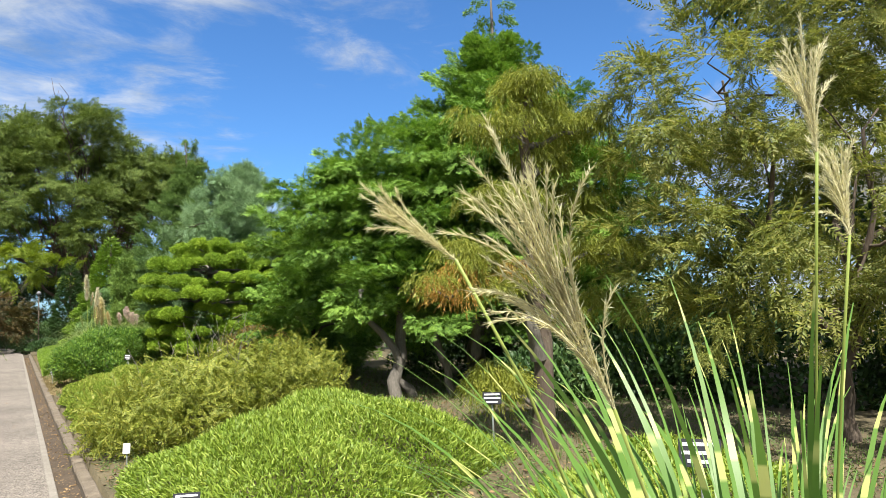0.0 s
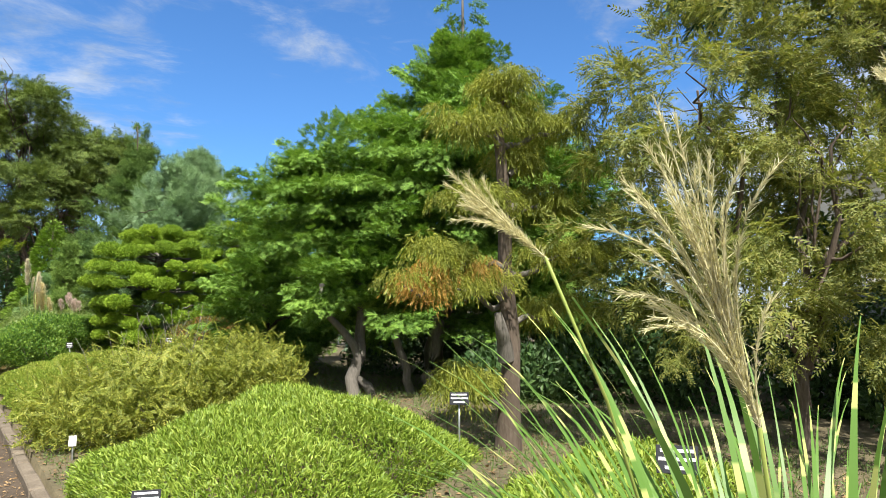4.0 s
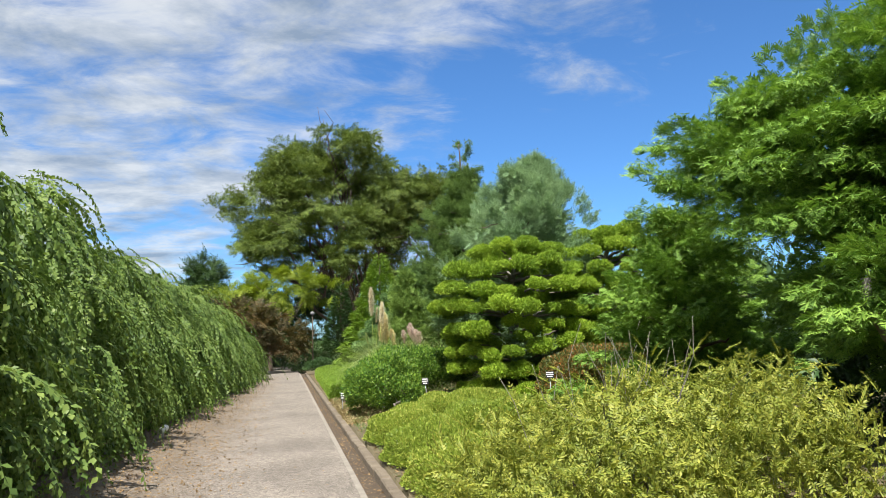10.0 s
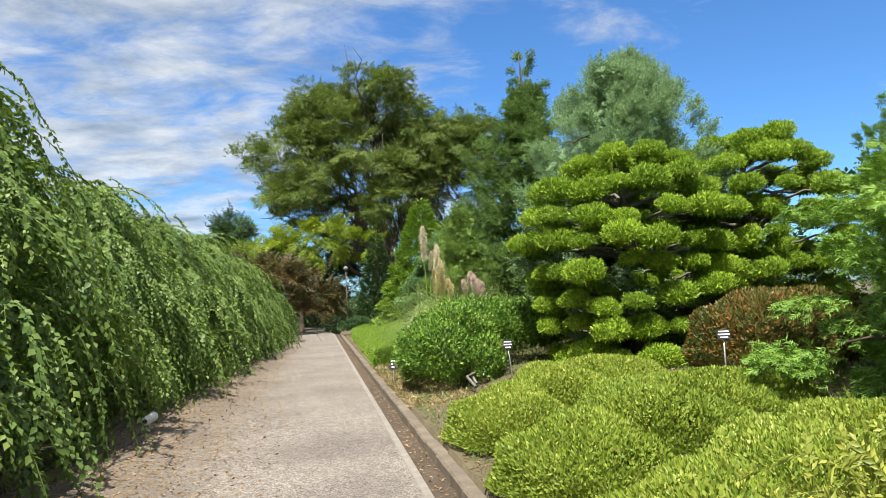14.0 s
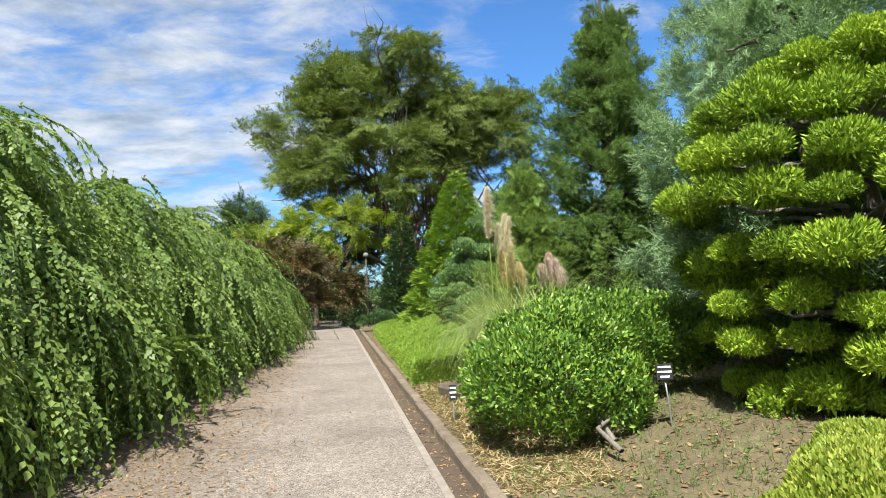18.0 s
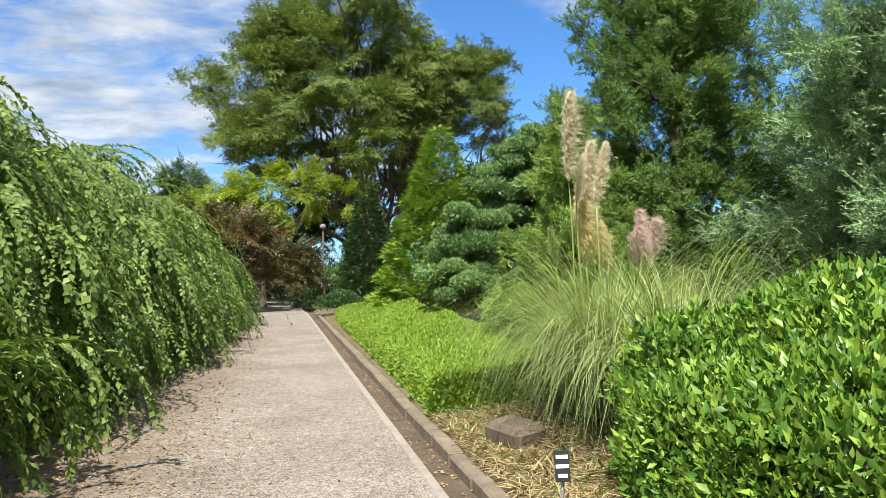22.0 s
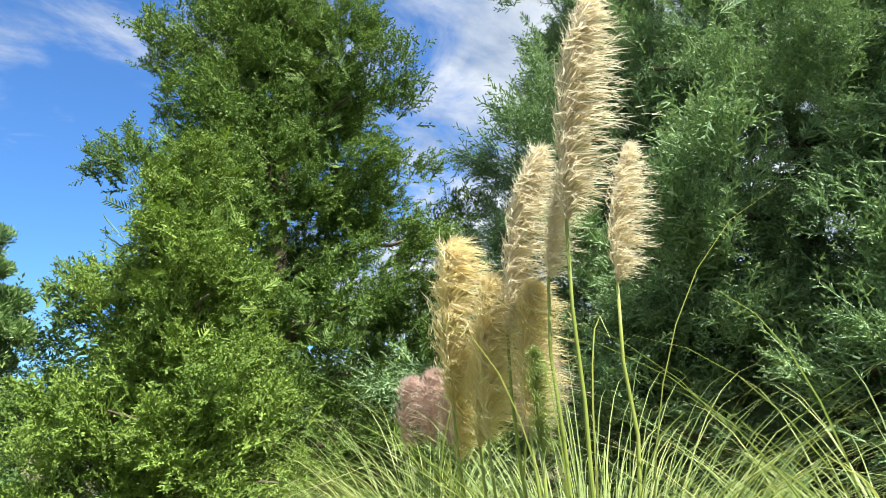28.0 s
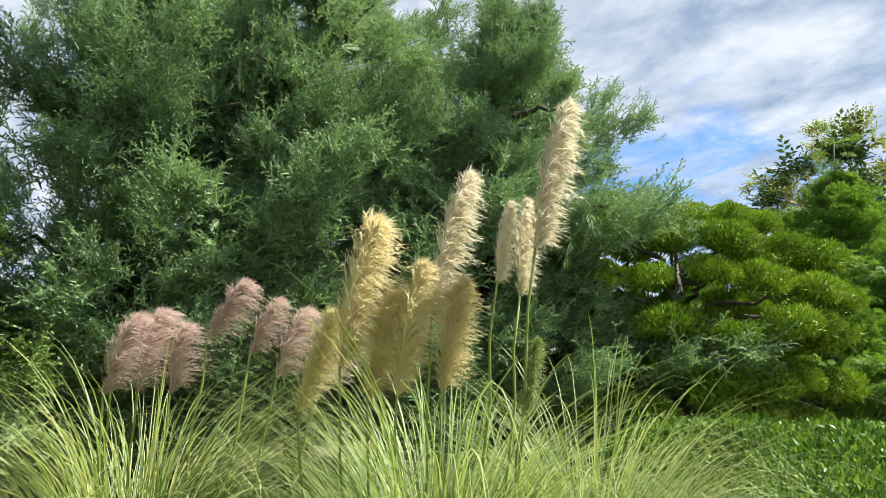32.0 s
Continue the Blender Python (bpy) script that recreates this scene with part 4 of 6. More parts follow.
def layered_pine():
    x, y = 3.75, 36.6
    t = thing("layered_pine", "blue-green pine trained into broad layered clouds", "tree", (x, y, gz(x, y)))
    piece("trunk", mesh_of("trunk", *tube(bent((0, 0, -0.1), (0.25, 0.1, 3.4), 0, 0.08, 9), np.linspace(0.14, 0.06, 9), 9), "bark", True), t)
    lm = [limb_mesh("limb", "bark") for _ in range(3)]
    tiers = ((0.5, -0.9, -0.3, 0.65, 0.6), (0.6, 0.5, -0.5, 0.4, 0.4), (1.05, -1.1, 0.0, 0.6, 0.6), (1.5, -0.7, 0.2, 0.65, 0.7), (1.6, 0.5, 0.3, 0.45, 0.6), (2.0, -0.5, 0.1, 0.75, 0.7), (2.5, 0.1, 0.0, 0.8, 0.7), (2.95, 0.1, 0.1, 0.75, 0.6), (3.35, 0.25, 0.1, 0.5, 0.5), (2.15, 0.7, 0.3, 0.4, 0.5))
    for h, cx, cy, rx, ry in tiers:
        rx, ry, cx = rx * 1.25, ry * 1.3, cx * 1.1
        n = int(15 * rx * ry + 5)
        for k in range(n):
            u, a = math.sqrt((k + 0.5) / n), k * 2.4
            piece("foliage_pad", pine_pads[k % 4], t, pose(cx + rx * u * math.cos(a), cy + ry * u * math.sin(a), h + 0.2 * (1 - u * u) + rng.normal(0, 0.15), rng.normal(0, 9), rng.normal(0, 9), rng.random() * 360) @ Matrix.Scale(0.75 + 0.4 * rng.random(), 4))
        a = math.degrees(math.atan2(cy, cx))
        piece("limb", lm[0], t, pose(0.1, 0, h - 0.25, 8, 0, a - 90) @ Matrix.Diagonal((1.1, max(0.4, math.hypot(cx, cy)), 1.1, 1)))


layered_pine()


# ---- broad-leaved trees ----
TWIGS = [spray(8, 0.32, 0.24, plain=True) for _ in range(4)]
PINNATE = [spray(8, 0.24, 0.17, 0.25, True, True) for _ in range(4)]


def broadleaf(name, label, at, limbs, lobes, meshes, n, size, trunk=(0.2, 2.0), bark="bark", group="", inner=0.45, droop=0.0, low=-0.8, category="tree", fill=0, twigs=6, crown=False):
    """A broad crown on limbs that fork: limbs are end points of the main stems."""
    x, y = at
    t = thing(name, label, category, (x, y, gz(x, y)), group)
    r, fork = trunk
    if fork > 0.05:
        piece("trunk", mesh_of("trunk", *tube(bent((0, 0, -0.15), (0, 0, fork), 0, 0.04, 6), np.linspace(r * 1.15, r * 0.8, 6), 10), bark, True), t)
    for e in limbs:
        e = np.array(e, float)
        main = bent((rng.normal(0, r * 0.4), rng.normal(0, r * 0.4), max(fork - 0.1, -0.1)), e, 0.0, 0.10, 9)
        piece("limb", mesh_of("limb", *tube(main, np.linspace(r * 0.62, r * 0.14, 9), 8), bark, True), t)
        for _ in range(twigs):
            k = rng.integers(3, 8)
            tipp = main[k] + (e - main[k]) * 0.5 + np.clip(rng.normal(0, 0.13, 3), -0.22, 0.22) * np.linalg.norm(e)
            piece("branch", mesh_of("branch", *tube(bent(main[k], tipp, 0, 0.12, 6), np.linspace(r * 0.24, r * 0.05, 6), 5), bark, True), t)
    p, d = lumps(lobes, n, inner, low)
    if fill:
        fill_foliage(t, meshes[0].materials[0].name, p[rng.integers(0, n, fill)] + rng.normal(0, 0.35 * size, (fill, 3)), 0.2 * size)
    turn, s = basis(d + rng.normal(0, 0.4, d.shape) + np.array([0, 0, -droop]), np.array([0, 0, 1.0]) + 0.5 * d), size * (0.7 + 0.6 * rng.random(n))
    if crown:
        o = piece("crown", mesh_of("crown", *scatter([arrays_of(me) for me in meshes], p, turn, s), meshes[0].materials[0].name), t)
        o["kind"] = "stuff"
    else:
        place_on(meshes, t, "leaf_spray", p, turn, s)
    return t


def dome_crown(centre, radii, pads, low=-0.35, r=(0.7, 1.25)):
    """A rounded crown made of many small flat leaf pads, fuller towards the shell."""
    d = unit(rng.normal(0, 1, (pads * 4, 3)))
    d = d[d[:, 2] > low][:pads]
    q = 0.45 + 0.55 * rng.random(len(d)) ** 0.45
    bump = 1 + 0.09 * np.sin(4 * d[:, 0] + 1) + 0.08 * np.sin(5 * d[:, 2] + 3 * d[:, 1])
    c = np.array(centre) + d * np.array(radii) * (q * bump)[:, None]
    rr = rng.uniform(*r, len(d))
    return [(*c[k], rr[k], rr[k], rr[k] * 0.42) for k in range(len(d))]


BIGLEAF = [spray(7, 0.36, 0.24, plain=True) for _ in range(4)]
zel_sprays = [mesh_of("zelkova_spray", *clump(BIGLEAF, 34, 1.6, 0.30, 0.4, 0.0), "zelkova_leaf") for _ in range(6)]
ZEL = dome_crown((-1.9, 0, 9.0), (6.4, 5.0, 5.9), 125) + dome_crown((-2.4, -1, 6.4), (5.4, 4.2, 1.8), 20)
broadleaf("zelkova", "great spreading zelkova with a vase of dark limbs and olive-green leaves", (3.9, 59.0),
          [(*(np.array(z[:3]) * (0.97, 0.97, 0.98)),) for z in ZEL[::6]], ZEL, zel_sprays, 1450, 1.15, (0.21, 1.0), inner=0.1, twigs=7, crown=True)
ZEL = dome_crown((-0.6, 0, 9.2), (4.0, 3.4, 4.2), 40)
broadleaf("zelkova", "paler zelkova with an airy rounded crown", (9.0, 60.5),
          [(*(np.array(z[:3]) * (0.97, 0.97, 0.98)),) for z in ZEL[::6]], ZEL, zel_sprays, 460, 1.15, (0.16, 1.5), inner=0.1, twigs=6, crown=True)
lime = [mesh_of("lime_spray", *clump(TWIGS, 30, 0.9, 0.5, 0.35, 0.0), "maple_lime_leaf") for _ in range(3)]
red = [mesh_of("red_spray", *clump(TWIGS, 30, 0.9, 0.5, 0.5, 0.0), "maple_red_leaf") for _ in range(3)]
broadleaf("green_maple", "yellow-green maple with flat layered branches", (-1.6, 54.0), [(-2, 0, 3.6), (1.8, 0.5, 4.2), (0, -1, 4.6)],
          [(-2.4, 0, 3.9, 1.7, 1.6, 0.6), (0.6, -0.5, 5.0, 2.4, 1.8, 0.8), (-0.6, 0, 4.4, 2.2, 1.6, 0.6), (2.8, 0.4, 4.6, 1.4, 1.3, 0.5)], lime, 120, 0.9, (0.14, 1.6))
broadleaf("red_maple", "rounded maple turning brownish red", (-3.2, 50.5), [(-1.4, 0, 2.4), (1.4, 0.3, 2.4), (0, -0.6, 2.8)],
          [(-1.3, 0, 2.2, 1.6, 1.5, 1.1), (0.9, 0, 2.4, 1.7, 1.5, 1.0), (0, 0, 2.9, 1.5, 1.4, 0.8), (2.2, 0, 1.7, 1.0, 1.0, 0.9), (-2.4, 0.4, 1.6, 1.0, 1.0, 0.8)], red, 150, 0.85, (0.12, 0.6), fill=2500)
darkl = [mesh_of("dark_leaf_spray", *clump(TWIGS, 34, 0.9, 0.55, 0.7, 0.05), "dark_leaf") for _ in range(4)]
broadleaf("dark_tree", "small dense dark-green upright tree", (-8.2, 83.0), [(-1, 0, 7.5), (1, 0, 7.5), (0, 0, 9)],
          [(0, 0, 6.0, 1.9, 1.9, 2.4), (0, 0, 8.3, 1.4, 1.4, 1.7)], darkl, 80, 1.3, (0.2, 3.0), fill=1500, crown=True)
for k, (x, y, h, w) in enumerate(((-9, 66, 3.4, 4), (-1.5, 66, 6.0, 5.5), (5, 68, 7.5, 6), (12, 66, 7.5, 6), (17, 58, 6.5, 5), (-15, 72, 3.4, 5))):
    broadleaf("woodland_tree", "dark green tree in the shade beyond the path", (x, y), [(-1.5, 0, h * 0.7), (1.5, 0.5, h * 0.75)],
              [(-1.2, 0, h * 0.45, w * 0.55, 2, h * 0.45), (1.4, 0, h * 0.6, w * 0.5, 2, h * 0.42)], darkl, 48, 1.7, (0.2, 1.2), fill=2500, twigs=3, crown=True, group="trees beyond the path")

# ---- bald cypress trained with hanging sprays ----
FINE = [needles(9, 0.028, 0.24) for _ in range(4)]


def hang_mesh(name, mat, n=80, r=0.13, L=0.13):
    """A tuft of fine feathery sprays that arch out and hang."""
    a = rng.random(n) * 6.283
    q = np.sqrt(rng.random(n))
    out = np.stack([np.cos(a), np.sin(a), 0 * a], 1)
    pos = out * (q * r)[:, None] + np.array([0, 0, 1.0]) * (0.09 * (1 - q ** 2) + rng.normal(0, 0.025, n))[:, None]
    d = out * (0.35 + 0.5 * rng.random(n))[:, None] + np.array([0, 0, -1.0]) * (0.35 + 0.9 * q)[:, None] + rng.normal(0, 0.2, (n, 3))
    return mesh_of(name, *scatter(FINE, pos, basis(d, out + rng.normal(0, 0.3, (n, 3))), L * (0.55 + 0.9 * rng.random(n))), mat)


def bald_cypress():
    x, y = 3.5, 11.4
    t = thing("weeping_cypress", "trained cypress with a stout brown trunk and hanging yellow-green threads", "tree", (x, y, gz(x, y)))
    piece("trunk", mesh_of("trunk", *tube(np.array([(0.02, 0.05, -0.1), (0, 0, 0.4), (0.03, 0, 0.9), (-0.04, 0, 1.5), (-0.02, 0.02, 2.1), (-0.1, 0, 2.7), (-0.05, 0, 3.15)]), [0.13, 0.09, 0.075, 0.065, 0.055, 0.045, 0.028], 12), "bark", True), t)
    piece("dead_stub", mesh_of("dead_stub", *tube(bent((-0.05, -0.02, 0.75), (-0.2, -0.1, 1.15), 0, 0.05, 5), [0.07, 0.07, 0.06, 0.05, 0.03], 8), "bark_grey", True, ), t, None, "pale weathered broken branch")
    green = [hang_mesh("hanging_threads", "cypress_leaf") for _ in range(4)]
    orange = hang_mesh("hanging_threads_orange", "cypress_orange", 70)
    tiers = ((1.34, -1.05, 0.0, 1), (1.32, -0.65, -0.15, 0), (1.62, -0.75, 0.1, 0), (0.48, -0.5, 0.2, 0), (1.6, 0.55, -0.3, 0), (2.05, -0.5, -0.05, 0), (2.1, 0.6, 0.1, 0), (2.45, 0.35, 0.25, 0), (2.7, -0.55, 0.0, 0), (2.72, 0.5, -0.2, 0), (3.05, -0.12, 0, 0), (2.9, 0.2, 0.2, 0), (1.15, 0.7, 0.1, 0))
    for h, dx, dy, o in tiers:
        end = np.array([dx, dy, h + 0.02])
        pts = bent((0, 0, h - 0.12), end, 0.03, 0.16, 7)
        piece("limb", mesh_of("limb", *tube(pts, np.linspace(0.03, 0.009, 7), 7), "bark_grey", True), t)
        for k in range(12):
            q = pts[6 - k // 3] + rng.normal(0, 0.13, 3) * np.array([1, 1, 0.35])
            piece("hanging_foliage", orange if o and k % 3 else green[k % 4], t, pose(q[0], q[1], q[2] + 0.05, rng.normal(0, 10), rng.normal(0, 10), rng.random() * 360) @ Matrix.Scale(0.75 + 0.5 * rng.random(), 4), "rusty orange threads" if o and k % 3 else "")


bald_cypress()
rowan = [mesh_of("rowan_spray", *clump(PINNATE, 34, 1.1, 0.36, 0.7, -0.05), "rowan_leaf") for _ in range(4)]
broadleaf("rowan", "airy small tree with feathery yellowing leaves", (5.55, 10.0), [(-0.9, 0.3, 3.0), (0.5, 0.5, 3.9), (0.8, -0.5, 3.2), (-0.3, -0.6, 2.6)],
          [(-0.5, 0.2, 3.0, 1.3, 1.2, 0.9), (0.4, 0, 3.8, 1.2, 1.1, 0.8), (-0.4, -0.3, 1.9, 1.3, 1.2, 0.8), (0.9, -0.2, 2.4, 1.1, 1.1, 0.9), (-0.7, 0, 1.1, 0.9, 0.8, 0.5), (-1.15, 0.5, 1.7, 0.7, 0.7, 0.7), (-1.2, 0.6, 2.7, 0.7, 0.7, 0.6), (0.2, -0.7, 1.2, 1.0, 0.7, 0.5)], rowan, 310, 0.46, (0.07, 0.7), inner=0.2, crown=True)
broadleaf("tall_broadleaf", "tall dark-leaved tree behind the rowan", (7.9, 10.0), [(-1.5, 0, 5.2), (0.5, 1, 6.5), (1.6, -1, 5.5), (-0.6, -1.6, 5.8)],
          [(-1.0, 0, 5.6, 1.9, 1.9, 1.5), (0.8, 0.4, 6.8, 1.9, 1.8, 1.4), (0.4, -1.2, 5.0, 1.8, 1.7, 1.4), (1.6, 1.2, 5.2, 1.6, 1.6, 1.3)], [mesh_of("broad_spray", *clump(TWIGS, 36, 0.95, 0.36, 0.7, 0.0), "rowan_leaf") for _ in range(3)] + darkl[:1], 170, 0.95, (0.2, 2.6), inner=0.4)

# ---- weeping hedge along the west side ----
def drape_mesh(name, L=1.7, strands=6, leaves=52, size=0.074):
    """A hanging branch: strands arch out along +y, then fall, with leaves in two ranks close along each."""
    parts, pos, grow, up = [], [], [], []
    for k in range(strands):
        t = np.linspace(0, 1, 14)
        Lk, out = L * (0.5 + 0.55 * rng.random()), 0.5 + 0.5 * rng.random()
        ox, oy = rng.normal(0, 0.16), rng.normal(0, 0.12)
        bow = rng.normal(0, 0.10)
        p = np.stack([ox + bow * t ** 2 + 0.02 * np.sin(t * 9 + k), oy + out * np.sin(t * 1.5), 0.09 * np.sin(t * 3) - Lk * t ** 1.55], 1)
        parts.append(tube(p, np.linspace(0.006, 0.002, 14), 3))
        u = (np.arange(leaves) + 0.3 * rng.random(leaves)) / leaves * 12.99
        i = u.astype(int)
        q = p[i] + (p[i + 1] - p[i]) * (u - i)[:, None]
        way = unit(p[i + 1] - p[i])
        side = np.where(np.arange(leaves) % 2, 1.0, -1.0)[:, None] * unit(np.cross(way, rng.normal(0, 0.35, 3) + np.array([0, 1.0, 0.3])))
        pos.append(q); grow.append(way * 0.75 + side * 0.75 + np.array([0, 0.1, -0.25]) + rng.normal(0, 0.32, (leaves, 3)))
        up.append(np.array([0, 0.8, 0.7]) + rng.normal(0, 0.3, (leaves, 3)))
    pos, grow, up = np.concatenate(pos), np.concatenate(grow), np.concatenate(up)
    lv = scatter([leaf(0.36), leaf(0.30)], pos, basis(grow, up), size * (0.6 + 0.6 * rng.random(len(pos))))
    return mesh_of(name, *joined(parts + [lv]), "weeping_leaf")


drapes = [drape_mesh("weeping_branch", 0.8 + 0.22 * k) for k in range(6)]
WEEPERS = ((-4.7, 9.5, 3.7, 2.1), (-4.8, 13.6, 4.1, 2.2), (-4.7, 17.9, 4.5, 2.3), (-4.6, 22.2, 4.1, 2.2), (-4.45, 26.6, 3.5, 2.2), (-4.3, 30.6, 3.5, 2.2), (-4.0, 34.8, 3.5, 2.2), (-3.75, 38.8, 3.3, 2.1), (-3.5, 42.8, 3.0, 2.0))
for x, y, h, r in WEEPERS:
    t = thing("weeping_tree", "weeping tree with green leafy branches hanging to the ground", "tree", (x, y, gz(x, y)), "weeping hedge")
    piece("trunk", mesh_of("trunk", *tube(bent((0, 0, -0.1), (0.1, 0.1, h * 0.92), 0, 0.06, 8), np.linspace(0.11, 0.04, 8), 8), "bark", True), t)
    n = 190
    fa, fq = rng.random(3600) * 6.283, np.sqrt(rng.random(3600))
    fz = h * (1 - 0.78 * fq ** 1.45) - (0.05 + rng.random(3600) ** 1.5 * h * 0.5)
    fp = np.stack([fq * np.cos(fa) * r * 0.72, fq * np.sin(fa) * r * 1.15, np.maximum(fz, 0.05)], 1)
    fill_foliage(t, "weeping_leaf", fp, 0.17)
    a = np.arange(n) * 2.39996
    f = np.sqrt((np.arange(n) + 0.5) / n)
    for k in range(n):
        # the crown's dome: branches start on it and fall outside it, wider along the row than across
        hh = h * (1 - 0.78 * f[k] ** 1.45) + rng.normal(0, 0.12)
        rr = f[k] * (1.0 + 0.1 * rng.normal())
        dx, dy = rr * math.cos(a[k]) * r * 0.60, rr * math.sin(a[k]) * r * 1.2
        turn = math.degrees(math.atan2(dy, dx)) - 90 + rng.normal(0, 22)
        m = pose(dx, dy, hh, rng.normal(0, 7), rng.normal(0, 7), turn) @ Matrix.Scale(min(0.75 + 0.5 * rng.random(), (hh + 0.12) / 0.95), 4)
        piece("hanging_branch", drapes[k % 6], t, m)


# ---- low plantings ----
def heap_points(lobes, n, low=0.0):
    return lumps([(x, y, z, a, b, c) for x, y, z, a, b, c in lobes], n, 0.9, low)


def dome(name, label, lobes, shapes, n, size, mat, category, core="dark_leaf", kind="", grow_up=0.6, low=-0.05, stems=None, loose=0.0):
    """A low dense planting: many leaves over rounded heaps, with a leafy under-layer."""
    p, d = heap_points(lobes, n, low)
    p = p + rng.normal(0, 1, p.shape) * loose
    g = d + np.array([0, 0, grow_up]) + rng.normal(0, 0.45 + 5 * loose, d.shape)
    leaves = scatter(shapes, p, basis(g, d + rng.normal(0, 0.4, d.shape)), size * (0.6 + 0.8 * rng.random(n)))
    p2, d2 = lumps(lobes, n // 2, 0.72, low)
    under = scatter(shapes, p2, basis(rng.normal(0, 1, d2.shape), rng.normal(0, 1, d2.shape)), np.full(len(p2), size * 1.15))
    t = thing(name, label, category)
    if kind:
        t["kind"] = kind
    piece("foliage", mesh_of("foliage", *leaves, mat), t)
    piece("inner_foliage", mesh_of("inner_foliage", *under, mat), t)
    if stems is not None:
        for s in stems:
            piece("stem", mesh_of("stem", *s, "bark_grey", True), t)
    return t


SASA = [blade(0.15, 1.3, 3), blade(0.12, 0.9, 3), blade(0.14, 1.7, 3)]
SASA = [(v[:, [0, 2, 1]] * np.array([1, 1, 1]), f) for v, f in SASA]
dome("dwarf_bamboo", "mound of bright yellow-green dwarf bamboo", [(1.3, 11.8, 0.05, 1.0, 1.5, 0.68), (2.15, 12.1, 0.1, 1.1, 1.5, 0.74)], SASA, 60000, 0.06, "sasa_leaf", "ground cover", kind="stuff")
dome("dwarf_bamboo", "low patch of pale striped dwarf bamboo beside the mound", [(3.3, 9.9, 0.15, 0.9, 0.8, 0.42), (2.4, 9.4, 0.1, 0.8, 0.7, 0.4), (1.6, 9.2, 0.05, 0.6, 0.6, 0.36)], SASA, 16000, 0.085, "sasa_leaf", "ground cover", kind="stuff")
SMALL = [(np.array([(0, 0, 0), (w, 0.45, 0.05), (0, 1, -0.05), (-w, 0.45, 0.05)], float), np.array([(0, 1, 2), (0, 2, 3)])) for w in (0.2, 0.28, 0.16)]
dome("clipped_hedge", "low clipped yellow-green hedge block running to the path", [(0.95, 20.9, 0.12, 0.55, 0.75, 0.42), (1.6, 21.4, 0.2, 0.7, 0.8, 0.46), (2.3, 22.0, 0.25, 0.7, 0.75, 0.42)], SMALL, 76000, 0.031, "hedge_leaf", "hedge")
dome("clipped_hedge", "low clipped yellow-green hedge block beside the path", [(0.95, 19.1, 0.12, 0.55, 0.75, 0.42), (1.7, 19.6, 0.2, 0.8, 0.8, 0.46), (2.6, 20.2, 0.25, 0.85, 0.75, 0.42)], SMALL, 76000, 0.031, "hedge_leaf", "hedge")
dome("clipped_hedge", "low clipped yellow-green hedge block", [(0.95, 17.5, 0.12, 0.55, 0.8, 0.40), (1.8, 17.8, 0.2, 0.85, 0.85, 0.42), (2.8, 18.3, 0.25, 0.9, 0.8, 0.40)], SMALL, 76000, 0.031, "hedge_leaf", "hedge")
BARB = [spray(8, 0.26, 0.2, 0.35, True, True) for _ in range(5)]
stems_ = [tube(bent((1.7 + rng.normal(0, 0.4), 15.7 + rng.normal(0, 0.4), 0.1), (1.7 + rng.normal(0, 0.5), 15.7 + rng.normal(0, 0.5), 1.1 + rng.random() * 0.5), 0, 0.14, 6), np.linspace(0.0055, 0.0018, 6), 5) for _ in range(30)]
dome("yellow_shrub", "loose shrub with feathery golden-green leaves and grey twigs", [(0.85, 15.5, 0.3, 0.45, 0.85, 0.3), (1.45, 15.4, 0.42, 0.6, 0.9, 0.42), (2.2, 15.8, 0.55, 0.65, 0.9, 0.5), (1.5, 16.3, 0.4, 0.7, 0.7, 0.4), (2.6, 15.4, 0.55, 0.6, 0.7, 0.5)], BARB, 4600, 0.14, "barberry_leaf", "shrub", grow_up=0.25, low=-0.6, stems=stems_, loose=0.12)
dome("red_shrub", "rounded small-leaved shrub with rusty red patches", [(4.0, 21.7, 0.72, 0.68, 0.68, 0.56), (4.7, 21.9, 0.75, 0.6, 0.6, 0.55), (5.4, 22.1, 0.7, 0.6, 0.6, 0.5)], SMALL, 30000, 0.042, "redbush_leaf", "shrub", low=-0.5)
CAM = [leaf(0.25, 0.08, -0.1), leaf(0.22, 0.1, -0.15)]
cam_stems = [tube(bent((1.25 + rng.normal(0, 0.2), 24.9 + rng.normal(0, 0.4), 0.2), (1.25 + rng.normal(0, 0.2), 24.9 + rng.normal(0, 0.3), 0.7), 0, 0.1, 6), np.linspace(0.022, 0.008, 6), 6) for _ in range(16)]
dome("camellia", "rounded glossy dark-green broad-leaved shrub", [(0.9, 24.75, 0.62, 0.5, 0.6, 0.46), (1.25, 25.0, 0.82, 0.5, 0.5, 0.44), (1.5, 25.4, 0.86, 0.6, 0.6, 0.48), (0.85, 25.4, 0.55, 0.42, 0.6, 0.42), (2.0, 25.5, 0.95, 0.5, 0.5, 0.36), (2.5, 25.7, 0.85, 0.6, 0.55, 0.42), (1.2, 26.05, 0.7, 0.5, 0.55, 0.44), (1.45, 24.75, 0.5, 0.45, 0.4, 0.36)], CAM, 36000, 0.047, "camellia_leaf", "shrub", grow_up=0.8, low=-0.75, stems=cam_stems, loose=0.03)
GRASSY = [blade(0.08, 0.8, 3), blade(0.07, 1.2, 3)]
GRASSY = [(v[:, [0, 2, 1]], f) for v, f in GRASSY]


